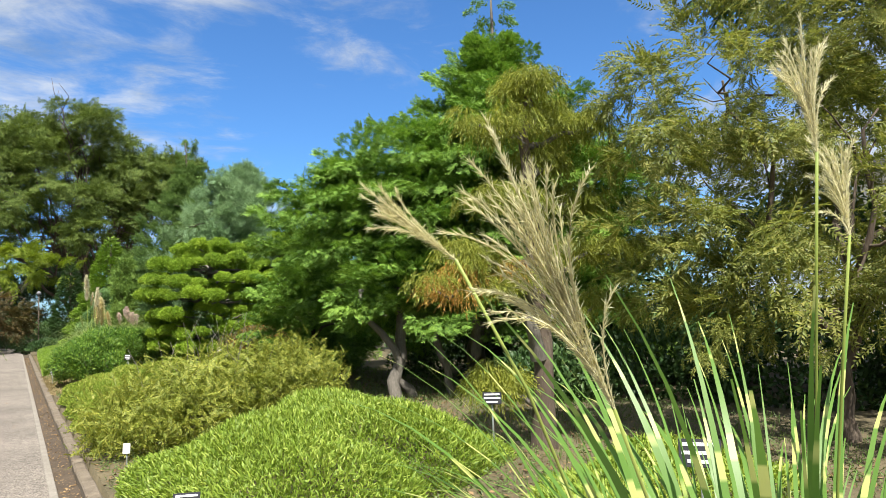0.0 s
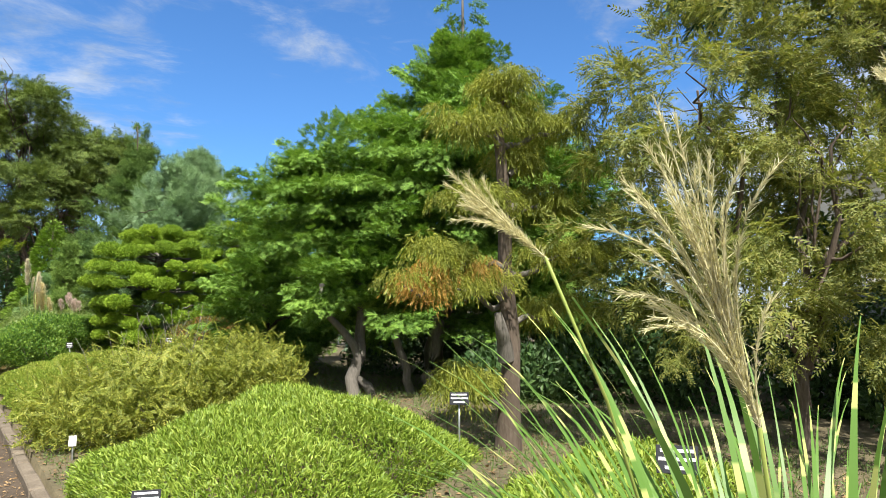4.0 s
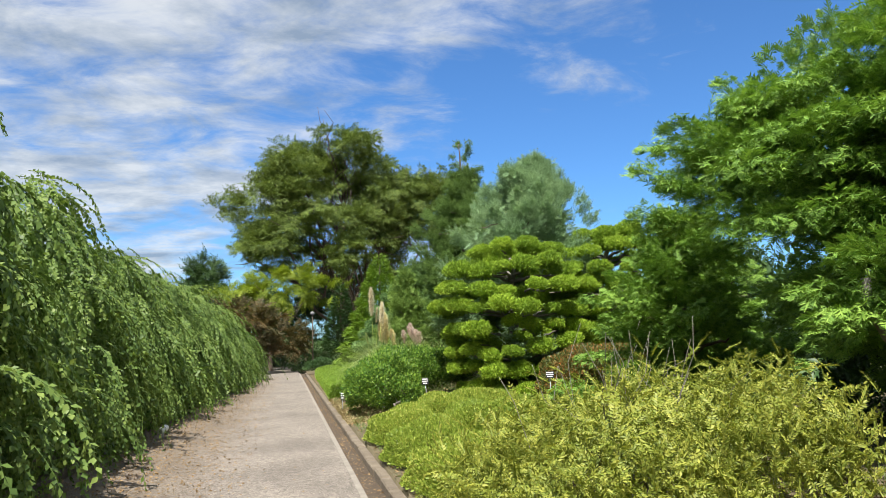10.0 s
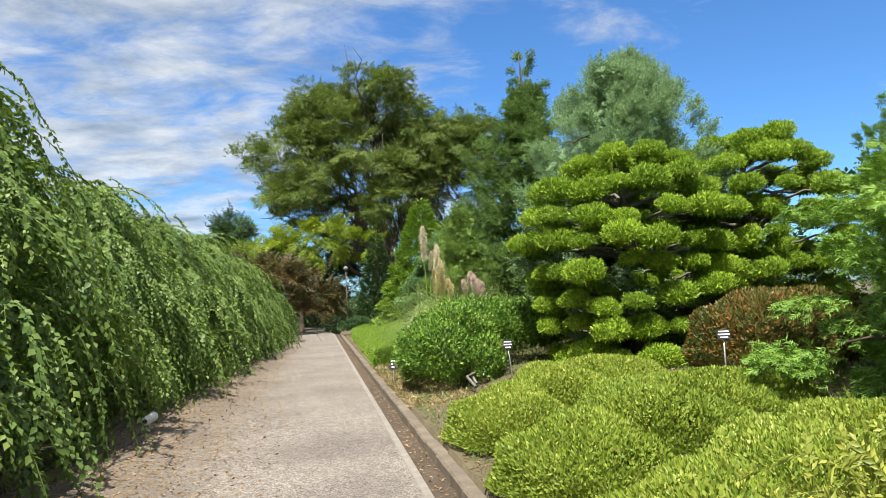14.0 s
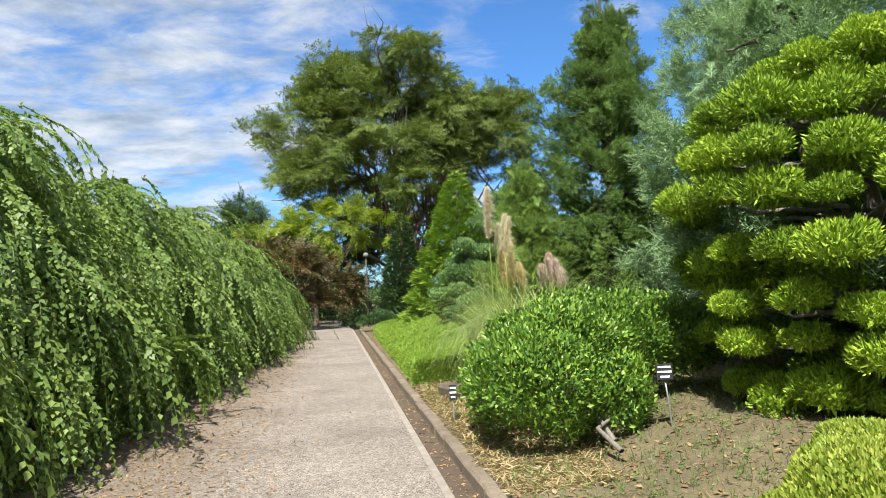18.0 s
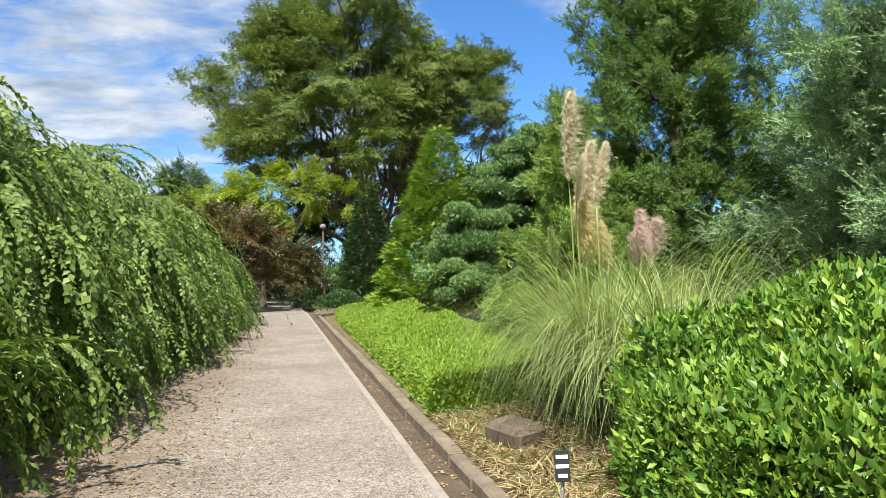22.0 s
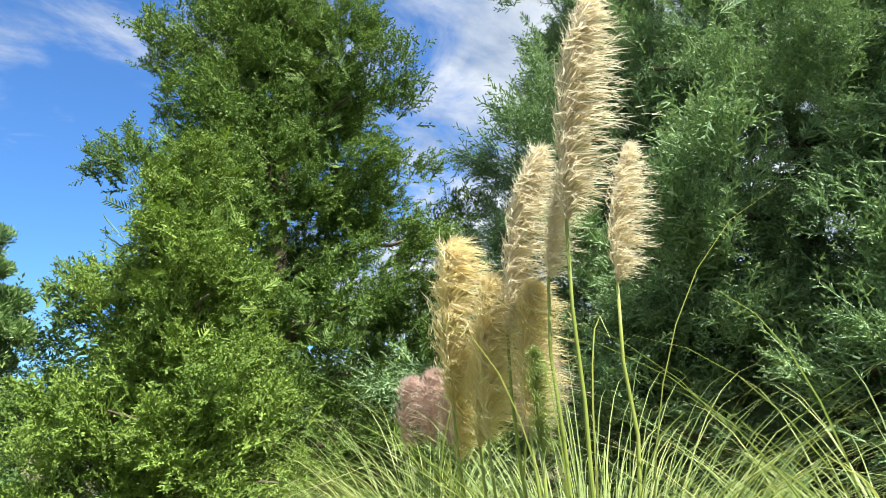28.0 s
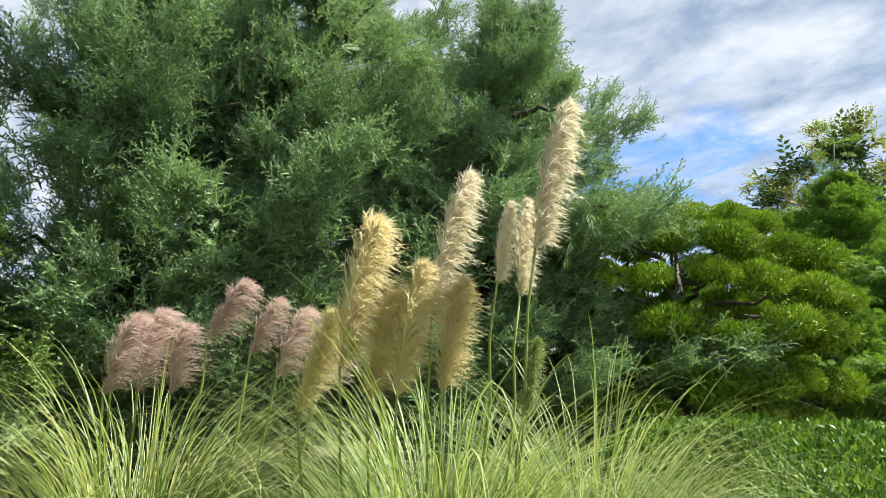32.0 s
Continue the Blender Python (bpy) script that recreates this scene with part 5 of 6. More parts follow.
def clipped_strip(name, label, y0, y1, half, height, n, size, mat):
    """A clipped hedge with a soft flat top and upright faces; half(y) gives its inner and outer edge."""
    t = thing(name, label, "hedge")

    def shell(m, depth):
        y = y0 + (y1 - y0) * rng.random(m) ** 1.35
        a, b = half(y)
        face = rng.random(m)
        x = a + (b - a) * rng.random(m)
        z = height + 0.035 * np.sin(x * 5 + y * 2.3) + 0.03 * np.sin(y * 4.1 - x * 2) - depth * rng.random(m)
        nrm = np.tile(np.array([0, 0, 1.0]), (m, 1))
        side, front = face < 0.3, face > 0.9
        x[side] = a[side] + depth * rng.random(side.sum()); z[side] = height * rng.random(side.sum()) ** 0.8
        nrm[side] = (-1, 0, 0.15)
        y[front] = y0 + depth * rng.random(front.sum()); z[front] = height * rng.random(front.sum()) ** 0.8
        nrm[front] = (0, -1, 0.15)
        edge = np.minimum(np.minimum(x - a, b - x), y - y0)
        z = np.where((~side) & (~front), z - 0.10 * np.clip(1 - edge / 0.14, 0, 1) ** 2, z)
        x = x + np.where(side, 0.05 * np.clip((z - height + 0.1) / 0.1, 0, 1), 0) + 0.025 * np.sin(y * 7) * side
        z = z + ground_height(np.maximum(x, 0.4), y)
        return np.stack([x, y, z], 1), nrm

    p, d = shell(n, 0.03)
    g = d + np.array([0, 0, 0.55]) + rng.normal(0, 0.5, d.shape)
    piece("foliage", mesh_of("foliage", *scatter(SMALL, p, basis(g, d + rng.normal(0, 0.5, d.shape)), size * (0.6 + 0.8 * rng.random(n))), mat), t)["kind"] = "stuff"
    p, d = shell(n // 2, 0.12)
    piece("inner_foliage", mesh_of("inner_foliage", *scatter(SMALL, p, basis(rng.normal(0, 1, d.shape), rng.normal(0, 1, d.shape)), np.full(n // 2, size * 1.3)), mat), t)["kind"] = "stuff"


clipped_strip("low_hedge", "low clipped bright-green hedge along the kerb", 29.3, 42.5, lambda y: (0.37 + 0.012 * (y - 29.3), 1.75 + 0.05 * (y - 29.3)), 0.36, 95000, 0.042, "lawn_leaf")
for x_, y_, r_, h_ in ((7.0, 13.6, 1.0, 0.7), (7.6, 11.6, 1.1, 0.8), (7.9, 9.4, 1.2, 0.9), (6.6, 17.9, 1.0, 0.7), (5.6, 13.9, 0.7, 0.45), (6.9, 8.0, 0.9, 0.6)):
    dome("evergreen_shrub", "low dark evergreen shrub in the shade of the trees", [(x_, y_, 0.35 + h_ * 0.4, r_, r_, h_), (x_ + 0.5, y_ + 0.8, 0.4 + h_ * 0.3, r_ * 0.8, r_ * 0.8, h_ * 0.8)], CAM, 5000, 0.085, "dark_leaf", "shrub", low=-0.5, loose=0.05)
for x_, y_, r_, h_ in ((1.0, 52.5, 1.4, 1.1), (3.0, 50.0, 1.4, 1.2), (5.2, 52.0, 1.8, 1.5), (-1.4, 58.0, 2.2, 1.3), (-5.6, 52.5, 1.5, 1.2), (6.5, 45.0, 1.6, 1.3)):
    dome("evergreen_shrub", "rounded dark evergreen shrub beyond the path's end", [(x_, y_, h_ * 0.4, r_, r_, h_), (x_ + 0.7, y_ + 0.9, h_ * 0.5, r_ * 0.8, r_ * 0.8, h_)], CAM, 3000, 0.13, "dark_leaf", "shrub", low=-0.5, loose=0.06)
dome("small_shrub", "rounded dark shrub at the end of the kerb", [(0.9, 45.4, 0.3, 0.7, 0.7, 0.45)], SMALL, 1500, 0.1, "dark_leaf", "shrub")
dome("rounded_shrub", "rounded light-green small-leaved shrub before the pine", [(2.5, 32.5, 0.6, 0.5, 0.5, 0.55)], CAM, 3500, 0.07, "cone_leaf", "shrub", low=-0.6)


# ---- pampas grass ----
def arching(n, length, width, lean, base_r, droop=1.0, seg=9, width_tip=0.1):
    """n long grass blades that rise from a tuft and bend over: corners, triangles and a length coordinate."""
    a = rng.random(n) * 2 * np.pi
    L = length * (0.55 + 0.55 * rng.random(n))
    ln = lean * (0.25 + 0.9 * rng.random(n))
    t = np.linspace(0, 1, seg + 1)
    start = ln * 0.3 + 0.05
    ang = np.minimum(start[:, None] + droop * (0.35 + 1.5 * ln)[:, None] * t[None] ** 2.0, 2.7)
    st = L[:, None] / seg
    r = np.concatenate([np.zeros((n, 1)), np.cumsum(np.sin(ang[:, :-1]) * st, 1)], 1)
    z = np.concatenate([np.zeros((n, 1)), np.cumsum(np.cos(ang[:, :-1]) * st, 1)], 1)
    b = base_r * np.sqrt(rng.random(n))
    out = np.stack([np.cos(a), np.sin(a)], 1)
    side = np.stack([-np.sin(a), np.cos(a)], 1)
    sway = rng.normal(0, 0.10, n)[:, None] * t[None] ** 2 * L[:, None]
    cx = out[:, None, 0] * (b[:, None] + r) + side[:, None, 0] * sway
    cy = out[:, None, 1] * (b[:, None] + r) + side[:, None, 1] * sway
    w = width * (0.6 + 0.6 * rng.random(n))[:, None] * np.clip(1 - t[None] ** 2.5, width_tip, 1)
    lv = np.stack([cx - side[:, None, 0] * w, cy - side[:, None, 1] * w, z], -1)
    rv = np.stack([cx + side[:, None, 0] * w, cy + side[:, None, 1] * w, z], -1)
    v = np.stack([lv, rv], 2).reshape(n, -1, 3)
    k = np.arange(seg) * 2
    f = np.concatenate([np.stack([k, k + 1, k + 3], 1), np.stack([k, k + 3, k + 2], 1)])
    fs = (f[None] + (np.arange(n) * (seg + 1) * 2)[:, None, None]).reshape(-1, 3)
    uv = np.stack([np.zeros((n, seg + 1, 2)), np.repeat((t[None] * L[:, None])[:, :, None], 2, 2)], -1).reshape(-1, 2)
    return v.reshape(-1, 3), fs, uv


def plume_mesh(name, mat, length=0.75, fat=0.12, n=420, one_sided=0.5, hair=0.10):
    """A feathery plume along +z: curved branchlets sweep up and out, nod to the lee side (+x) and carry fine hairs."""
    t = rng.random(n) ** 0.9
    a = rng.normal(0, 1.25, n)
    env = fat * np.clip(np.sin(np.pi * (0.16 + 0.80 * t)) ** 0.7, 0.12, 1) * (0.75 + 0.5 * rng.random(n))
    o = np.stack([np.cos(a), np.sin(a) * 0.8, 0 * t], 1)
    p0 = np.stack([0.10 * length * t ** 2.5 * one_sided, 0 * t, t * length * 0.86], 1)
    lee = np.array([1.0, 0, 0]) * one_sided
    up = np.array([0, 0, 1.0])
    e = env[:, None]
    p1 = p0 + o * e * 0.35 + up * e * 0.75
    p2 = p1 + o * e * 0.45 + lee * e * 0.25 + up * e * 0.40
    loose = (rng.random(n) ** 3)[:, None]
    p3 = p2 + (o * 0.45 + lee * 0.6 - up * 0.2) * e * (0.7 + 1.3 * loose) + rng.normal(0, 0.012, (n, 3))
    side = unit(np.cross(o, up) + rng.normal(0, 0.5, (n, 3))) * (0.003 * (0.6 + 0.8 * rng.random(n)))[:, None]
    v = np.stack([p0 - side, p0 + side, p1 - side, p1 + side, p2 - side * 0.8, p2 + side * 0.8, p3], 1).reshape(-1, 3)
    f = np.array([(0, 1, 3), (0, 3, 2), (2, 3, 5), (2, 5, 4), (4, 5, 6)])[None] + (np.arange(n) * 7)[:, None, None]
    parts = [(v, f.reshape(-1, 3))]
    m = n * 12
    k = rng.integers(0, n, m)
    u = rng.random(m)[:, None]
    c = np.where(u < 0.4, p0[k] + (p1[k] - p0[k]) * (u / 0.4), np.where(u < 0.75, p1[k] + (p2[k] - p1[k]) * ((u - 0.4) / 0.35), p2[k] + (p3[k] - p2[k]) * ((u - 0.75) / 0.25)))
    way = np.where(u < 0.4, p1[k] - p0[k], np.where(u < 0.75, p2[k] - p1[k], p3[k] - p2[k]))
    d = unit(unit(way) * 1.1 + rng.normal(0, 0.4, (m, 3)) + lee * 0.25)
    s = unit(np.cross(d, rng.normal(0, 1, (m, 3)))) * 0.0018
    h = hair * (0.15 + 0.25 * rng.random(m))[:, None]
    v = np.stack([c - s, c + s, c + d * h], 1).reshape(-1, 3)
    parts.append((v, (np.array([(0, 1, 2)])[None] + (np.arange(m) * 3)[:, None, None]).reshape(-1, 3)))
    return mesh_of(name, *joined(parts), mat)


cream = [plume_mesh("cream_plume", "plume_cream", 0.80, 0.068, 620, 1.2, 0.15) for _ in range(2)]
yellow = [plume_mesh("yellow_plume", "plume_yellow", 0.80, 0.105, 640, 0.7, 0.18) for _ in range(3)]
pink = [plume_mesh("pink_plume", "plume_pink", 0.80, 0.15, 300, 1.2, 0.24) for _ in range(3)]
green_plume = plume_mesh("green_plume", "pampas_blade", 0.80, 0.09, 500, 0.4, 0.1)


def tuft(label, at, blades, stalks, base_r=0.35, name="pampas_grass"):
    """A tuft of arching blades; each stalk is given by where its plume begins and ends, in the world."""
    x, y = at
    z = gz(x, y)
    t = thing(name, label, "grass", (x, y, z))
    for n, L, lean, w in blades:
        v, f, uv = arching(n, L, w, lean, base_r, 2.1, 12)
        piece("blades", mesh_of("blades", v, f, "pampas_blade"), t)["kind"] = "stuff"
    for a, c, mesh in stalks:
        a, c = np.array(a) - (x, y, z), np.array(c) - (x, y, z)
        L = np.linalg.norm(c - a)
        foot = np.array([a[0] * 0.75, a[1] * 0.75, 0.0])
        p = bent(foot, a, 0, 0.015, 8)
        piece("stalk", mesh_of("stalk", *tube(p, np.linspace(0.009, 0.0055, 8), 6), "stalk_green", True), t)
        up = Vector(c - a).normalized()
        lee = Vector((0.15, -1, 0)); lee = (lee - up * lee.dot(up)).normalized()
        turn = Matrix((lee, up.cross(lee), up)).transposed().to_4x4()
        piece("plume", mesh, t, Matrix.Translation(a) @ turn @ pose(0, 0, -0.02) @ Matrix.Scale(float(L) / 0.78, 4))
    return t


tuft("large pampas grass with tall cream and golden plumes over arching blades", (1.65, 28.3),
     [(900, 1.9, 1.15, 0.0036), (700, 1.6, 0.75, 0.0042), (480, 2.2, 1.2, 0.0034)],
     [((1.31, 28.17, 2.10), (1.26, 28.12, 2.88), cream[0]), ((1.50, 28.08, 1.92), (1.56, 28.08, 2.45), cream[1]), ((1.42, 28.28, 1.95), (1.45, 28.25, 2.38), cream[1]), ((1.58, 28.50, 1.80), (1.57, 28.42, 2.55), cream[0]),
      ((1.76, 28.82, 1.55), (1.66, 28.80, 2.27), yellow[0]), ((1.62, 28.62, 1.45), (1.57, 28.60, 2.08), yellow[1]), ((1.56, 28.44, 1.48), (1.52, 28.42, 2.02), yellow[2]),
      ((1.95, 28.90, 1.36), (1.86, 28.85, 1.85), yellow[1]), ((1.72, 28.70, 1.42), (1.68, 28.66, 1.95), yellow[2]), ((1.22, 28.28, 1.42), (1.16, 28.28, 1.76), green_plume)], 0.35)
tuft("pampas grass with shorter pink plumes", (2.5, 29.35), [(520, 1.6, 0.9, 0.0036), (380, 1.4, 0.5, 0.004)],
     [((2.66, 29.4, 1.38), (2.57, 29.41, 1.81), pink[0]), ((2.63, 29.55, 1.36), (2.52, 29.52, 1.78), pink[1]), ((2.59, 29.27, 1.38), (2.52, 29.3, 1.74), pink[2]), ((2.48, 29.16, 1.63), (2.36, 29.07, 1.98), pink[0]), ((2.38, 28.98, 1.59), (2.30, 28.92, 1.9), pink[1]), ((2.75, 29.5, 1.4), (2.7, 29.5, 1.75), pink[2]), ((2.2, 28.7, 1.42), (2.12, 28.64, 1.80), pink[0]), ((2.42, 28.82, 1.48), (2.36, 28.76, 1.88), pink[1])], 0.3)
tuft("pampas grass without plumes, a fountain of thin arching blades", (1.75, 27.3), [(800, 1.7, 1.15, 0.0036), (500, 1.4, 0.7, 0.004), (300, 2.2, 1.1, 0.0034)], [], 0.35)


# ---- zebra grass by the start of the walk ----
def silky_plume(name, n=30, spread=0.3, length=0.2, axis=0.10):
    """A fan of silky branchlets along +z that spread in the x-z plane, more to the -x side."""
    parts = []
    for i in range(n):
        s = axis * (i / n) ** 0.8
        a = rng.normal(-0.1, spread) * (1.15 - 0.4 * i / n)
        c = rng.normal(0, spread * 0.45)
        L = length * (0.75 + 0.4 * rng.random()) * (1 - 0.5 * abs(a))
        st_ = np.array([0, 0, s])
        t = np.linspace(0, 1, 7)[:, None]
        e = np.array([math.sin(a), math.sin(c), math.cos(a)])
        p = st_ + L * t * (np.array([0, 0, 1.0]) * (1 - t) + e * t * 1.0 + e * (1 - t) * 0.45)
        p[:, 2] -= L * 0.1 * t[:, 0] ** 2 * abs(a)
        parts.append(tube(p, np.linspace(0.0011, 0.0005, 7), 3))
        m = 150
        u = rng.random(m) * 5.99
        k = u.astype(int)
        q = p[k] + (p[k + 1] - p[k]) * (u - k)[:, None]
        d = unit(unit(p[k + 1] - p[k]) + rng.normal(0, 0.33, (m, 3)))
        w = unit(np.cross(d, rng.normal(0, 1, (m, 3)))) * 0.00055
        parts.append((np.stack([q - w, q + w, q + d * (0.009 + 0.006 * rng.random((m, 1)))], 1).reshape(-1, 3), np.arange(3 * m).reshape(-1, 3)))
    return mesh_of(name, *joined(parts), "plume_straw")


def zebra_grass():
    x, y = 0.97, 7.47
    z = gz(x, y)
    t = thing("zebra_grass", "zebra grass with pale-banded green blades and feathery plumes", "grass", (x, y, z))
    for n, L, lean, w in ((240, 1.5, 0.5, 0.014), (300, 1.3, 0.8, 0.013), (220, 1.1, 1.0, 0.012)):
        v, f, uv = arching(n, L, w, lean, 0.30, 1.35, 14)
        piece("blades", mesh_of("blades", v, f, "zebra", True, uv), t)["kind"] = "stuff"
    stalks = (((0.165, 7.09, 1.43), (0.03, 7.07, 1.66), silky_plume("plume", 34, 0.26, 0.21, 0.10)),
              ((0.149, 7.353, 1.60), (0.058, 7.399, 1.685), silky_plume("plume", 18, 0.13, 0.11, 0.045)),
              ((0.58, 7.11, 1.73), (0.55, 7.11, 1.95), silky_plume("plume", 20, 0.22, 0.15, 0.03)),
              ((0.66, 7.12, 1.62), (0.64, 7.12, 1.8), silky_plume("plume", 18, 0.28, 0.13, 0.03)))
    for a, c, mesh in stalks:
        a, c = np.array(a) - (x, y, z), np.array(c) - (x, y, z)
        foot = np.array([a[0] * 0.3, a[1] * 0.3, 0])
        p = bent(foot, a, 0, 0.02, 9)
        p[:, :2] = foot[:2] + (a[:2] - foot[:2]) * (np.linspace(0, 1, 9) ** 1.8)[:, None]
        piece("stalk", mesh_of("stalk", *tube(p, np.linspace(0.004, 0.0022, 9), 6), "stalk_green", True), t)
        up = Vector(c - a).normalized()
        side = Vector((0.87, -0.49, 0)); side = (side - up * side.dot(up)).normalized()
        turn = Matrix((side, up.cross(side), up)).transposed().to_4x4()
        piece("plume", mesh, t, Matrix.Translation(a) @ turn @ pose(0, 0, -0.005))


zebra_grass()


# ---- plant labels ----
def plant_sign(label, at, height, yaw, wide=0.15, tall=0.10, tilt=20, face="black", pole_lean=0.0):
    x, y = at
    z = gz(x, y)
    t = thing("plant_label", label, "sign", (x, y, z), "plant labels", yaw)
    piece("post", mesh_of("post", *tube(np.array([(0, 0, -0.1), (pole_lean * 0.5, 0, height * 0.5), (pole_lean, 0, height)]), [0.008] * 3, 8), "metal_grey", True), t, None, "thin grey metal post")
    m = pose(pole_lean, -0.012, height + tall * 0.3, -tilt, 0, 0)
    plate = piece("plate", box_mesh("plate", wide, 0.006, tall, "sign_black" if face == "black" else "sign_white", 0.002), t, m)
    if face == "black":
        for k in range(3):
            piece("text_bar", box_mesh("text_bar", wide * (0.8, 0.88, 0.6)[k], 0.002, tall * 0.12, "sign_white", 0), plate, pose(0, -0.005, tall * (0.3 - 0.3 * k)), "white line of unreadable lettering")


plant_sign("black plant label with white lettering before the cypress", (2.93, 11.34), 0.42, -35)
plant_sign("tilted black plant label in the dwarf bamboo", (0.5, 10.9), 0.42, -20, tilt=35)
plant_sign("small white plant label beside the yellow shrub", (0.63, 14.5), 0.16, -20, 0.07, 0.10, 10, "white")
plant_sign("small black plant label in the clipped hedge", (0.5, 19.15), 0.2, -10, 0.07, 0.14, 10)
plant_sign("black plant label on a leaning white post", (1.9, 24.3), 0.42, -10, 0.13, 0.13, 10, pole_lean=-0.05)
plant_sign("black plant label before the red shrub", (3.1, 20.9), 0.55, -20, 0.12, 0.1)
plant_sign("small black plant label in the low hedge", (0.62, 30.0), 0.32, -10, 0.07, 0.12)
plant_sign("black plant label below the camellia", (0.43, 26.33), 0.26, -10, 0.08, 0.16, 10)
plant_sign("black plant label in the striped bamboo", (2.55, 9.0), 0.42, -50, 0.2, 0.14, 25)

stone = tagged(new("stone_block", box_mesh("stone_block", 0.32, 0.42, 0.2, "bark", 0.04)), "rough dark brown stone block beside the kerb", "stone")
stone.matrix_world = pose(0.74, 28.0, 0.13, 3, -4, 22)

spot = thing("garden_spotlight", "white cylindrical garden spotlight lying below the weeping hedge", "lamp", (-2.75, 23.5, 0.0), "", 80)
piece("housing", mesh_of("housing", *tube(np.array([(-0.13, 0, 0.14), (-0.12, 0, 0.14), (0.1, 0, 0.16), (0.13, 0, 0.165)]), [0.03, 0.05, 0.052, 0.055], 14), "sign_white", True), spot)
piece("stake", mesh_of("stake", *tube(np.array([(0, 0, -0.05), (0, 0, 0.12)]), [0.01, 0.01], 8), "metal_grey", True), spot)
lamp = thing("street_lamp", "grey garden lamp post with a rounded head", "street lamp", (0.7, 50.0, gz(0.7, 50)))
piece("pole", mesh_of("pole", *tube(np.array([(0, 0, -0.1), (0, 0, 1.5), (0, 0, 3.0)]), [0.04, 0.03, 0.025], 10), "bark", True), lamp)
piece("head", mesh_of("head", *tube(np.array([(0, 0, 2.95), (0, 0, 2.98), (0, 0, 3.04), (0, 0, 3.12), (0, 0, 3.16)]), [0.04, 0.09, 0.12, 0.1, 0.03], 14), "roof", True), lamp)
plant_sign("small white label at the far end of the path", (-2.6, 46.0), 0.25, 0, 0.3, 0.16, 10, "white")

# ---- beyond the beds: fence, shrubs, building ----
fence = thing("wire_fence", "grey wire-mesh boundary fence", "fence", (10.2, 0, 0.3))
post = mesh_of("fence_post", *tube(np.array([(0, 0, 0), (0, 0, 1.3)]), [0.025, 0.025], 8), "metal_grey", True)
for k in range(24):
    piece("post", post, fence, pose(0, -6 + 2 * k, 0))
wires = [tube(np.array([(0, -6 + 0.09 * k, 0.05), (0, -6 + 0.09 * k + 1.2, 1.25)]), [0.002, 0.002], 3) for k in range(500)] + [tube(np.array([(0, -4.8 + 0.09 * k, 0.05), (0, -4.8 + 0.09 * k - 1.2, 1.25)]), [0.002, 0.002], 3) for k in range(500)]
piece("mesh", mesh_of("wire_mesh", *joined(wires), "metal_grey"), fence)["kind"] = "stuff"
for k in range(9):
    y = 3 + 4.4 * k
    broadleaf("boundary_shrub", "dark evergreen shrub along the boundary fence", (9.2 + 0.5 * (k % 2), y), [(0, -0.8, 1.2), (0, 0.8, 1.2)],
              [(0, -1.1, 0.9, 0.9, 1.3, 0.9), (0, 1.0, 1.2, 0.9, 1.4, 1.1 + 0.4 * (k % 3))], darkl, 24, 1.0, (0.05, 0.2), fill=900, twigs=3, crown=True, group="boundary shrubs", category="shrub")


def house():
    t = thing("building", "plain white two-storey building beyond the fence", "building", (27, 13, 0))
    piece("wall", box_mesh("wall", 6, 14, 5.6, "wall_white", 0.02), t, pose(0, 0, 2.8))
    piece("roof", box_mesh("roof", 6.8, 14.8, 0.35, "roof", 0.03), t, pose(0, 0, 5.78))
    win = box_mesh("window", 0.06, 1.6, 1.2, "dark_glass", 0.01)
    fr = box_mesh("frame", 0.05, 1.74, 1.34, "metal_grey", 0.01)
    for f in range(2):
        for k in range(4):
            w = piece("window", win, t, pose(-3.03, -5 + 3.3 * k, 1.6 + 2.6 * f))
            piece("frame", fr, w, pose(0.02, 0, 0))


house()


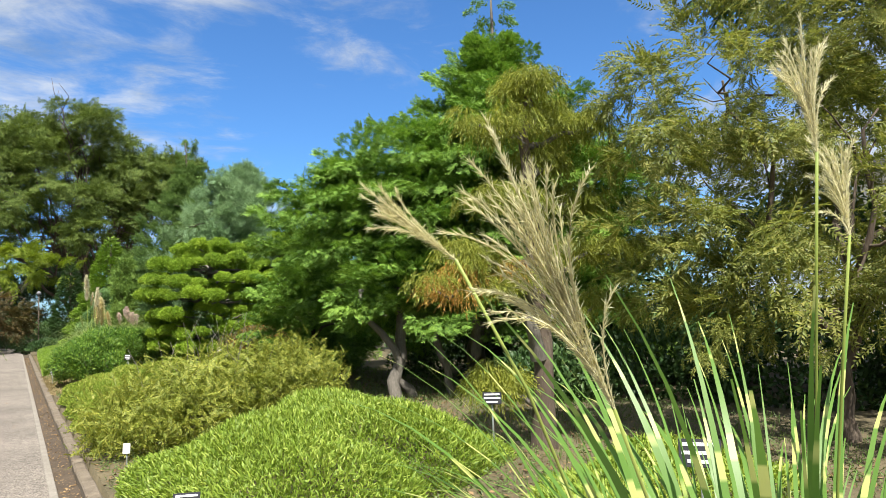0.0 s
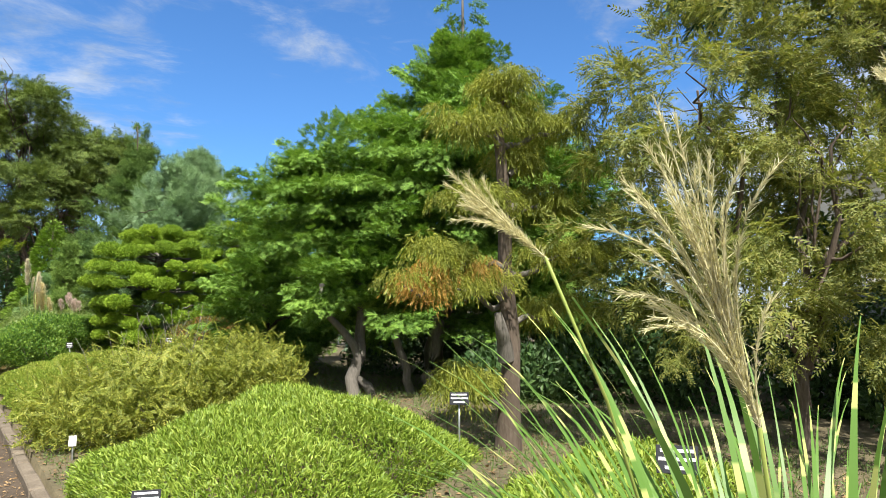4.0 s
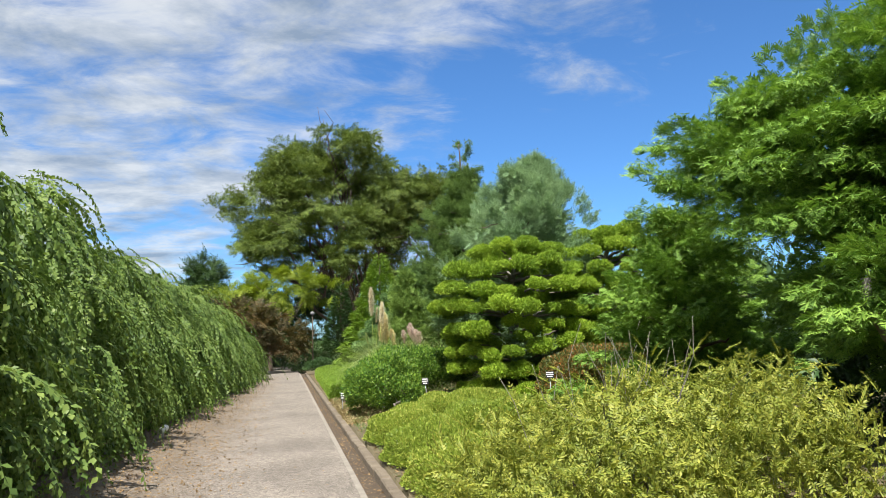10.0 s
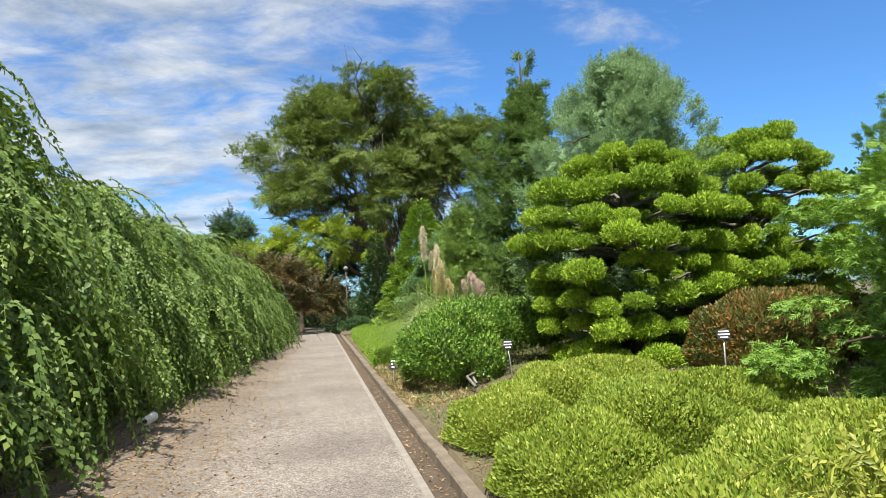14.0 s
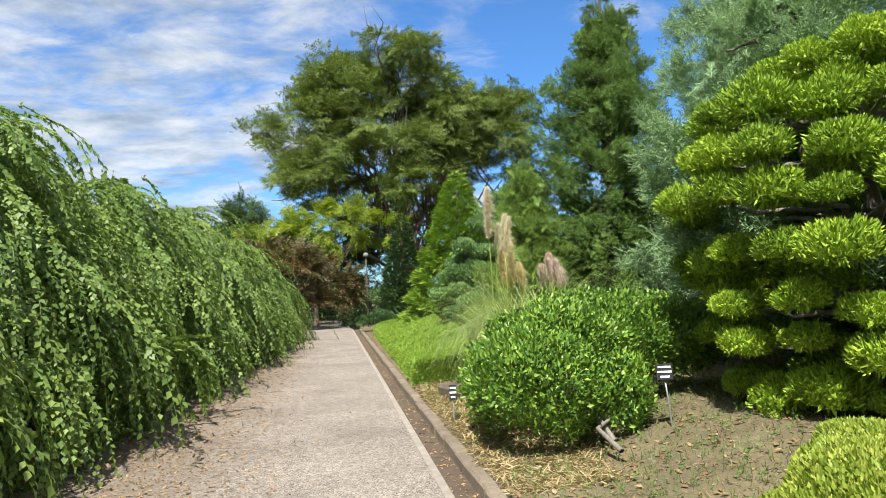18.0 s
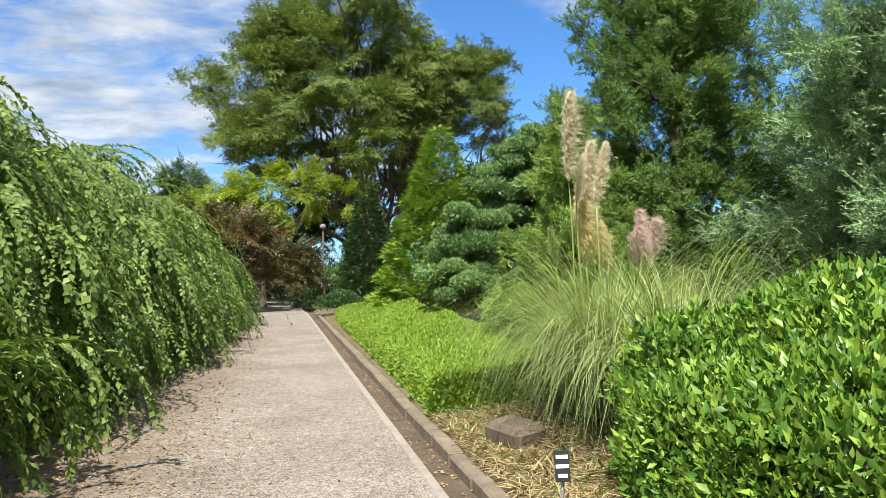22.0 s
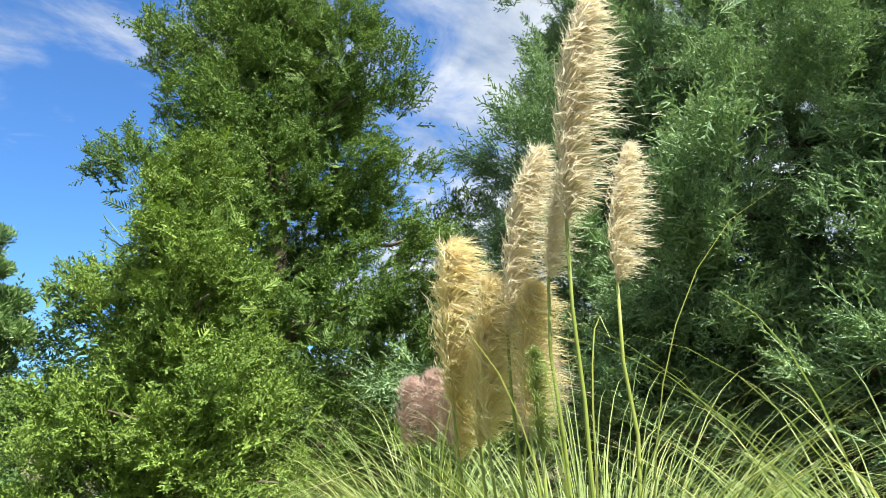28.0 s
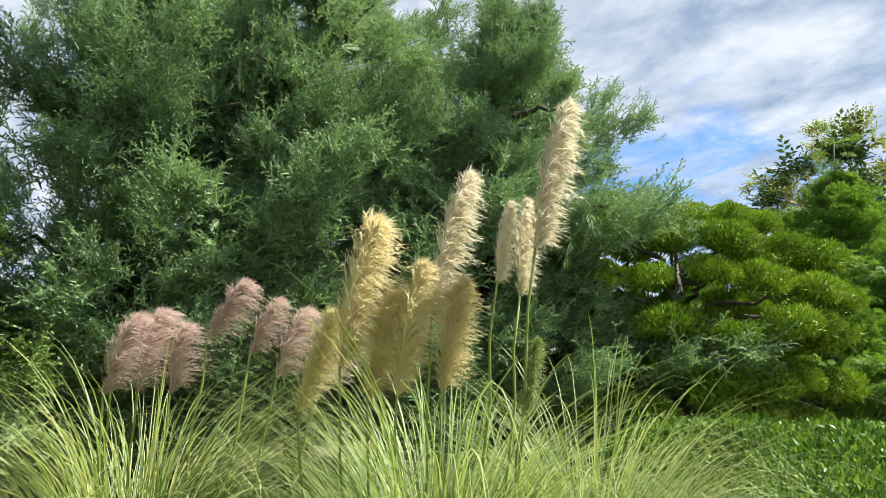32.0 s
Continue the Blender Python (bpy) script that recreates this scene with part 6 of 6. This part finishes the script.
# ---- litter, pebbles, weeds ----
def flat_scatter(name, label, n, xr, yr, shapes, size, mat, category, up=0.0, density=None):
    x = rng.uniform(*xr, n); y = rng.uniform(*yr, n)
    if density is not None:
        ok = rng.random(n) < density(x, y)
        x, y = x[ok], y[ok]
    inside = (x < -0.1) & (x > -3.3)
    z = np.where(inside | ((x < 0.2) & (x > -0.1)), np.where(inside, 0.004, -0.03), ground_height(x, y) + 0.006)
    n = len(x)
    g = rng.normal(0, 1, (n, 3)); g[:, 2] = up + 0.25 * np.abs(g[:, 2])
    v, f = scatter(shapes, np.stack([x, y, z], 1), basis(g, np.array([0, 0, 1.0]) + rng.normal(0, 0.25, (n, 3))), size * (0.5 + 0.9 * rng.random(n)))
    tagged(new(name, mesh_of(name, v, f, mat)), label, category, kind="stuff")


ROCK = (np.array([(1, 0, 0), (-1, 0.2, 0), (0.1, 1, 0), (0, -1, 0), (0, 0.1, 0.7)], float), np.array([(0, 2, 4), (2, 1, 4), (1, 3, 4), (3, 0, 4)]))
flat_scatter("leaf_litter", "dry brown leaves strewn along the hedge side of the path", 60000, (-3.4, -0.3), (5, 45), [leaf(0.3)], 0.032, "litter", "litter", 0, lambda x, y: np.clip((-0.9 - x) / 1.4, 0.02, 1) ** 1.2)
flat_scatter("pebbles", "loose pale chips of gravel on the path", 14000, (-3.2, -0.12), (5, 34), [ROCK], 0.0055, "edging", "gravel")
flat_scatter("bed_litter", "dry leaves and twigs on the planting beds", 46000, (0.36, 5), (5, 45), [leaf(0.3), leaf(0.08), leaf(0.05)], 0.05, "litter", "litter")
flat_scatter("weeds", "sparse green weeds and grass on the bare beds", 52000, (0.4, 6), (6, 34), [spray(5, 0.4, 0.2, plain=True)] + GRASSY, 0.075, "weed_leaf", "weeds", 1.0)
flat_scatter("gutter_debris", "brown leaves and grit in the gutter", 2600, (0.0, 0.2), (4, 45), [leaf(0.3)], 0.03, "litter", "litter")
flat_scatter("straw", "pale dry straw clippings along the kerb", 9000, (0.33, 1.15), (23.5, 29.4), [leaf(0.03), leaf(0.045)], 0.11, "straw", "litter")
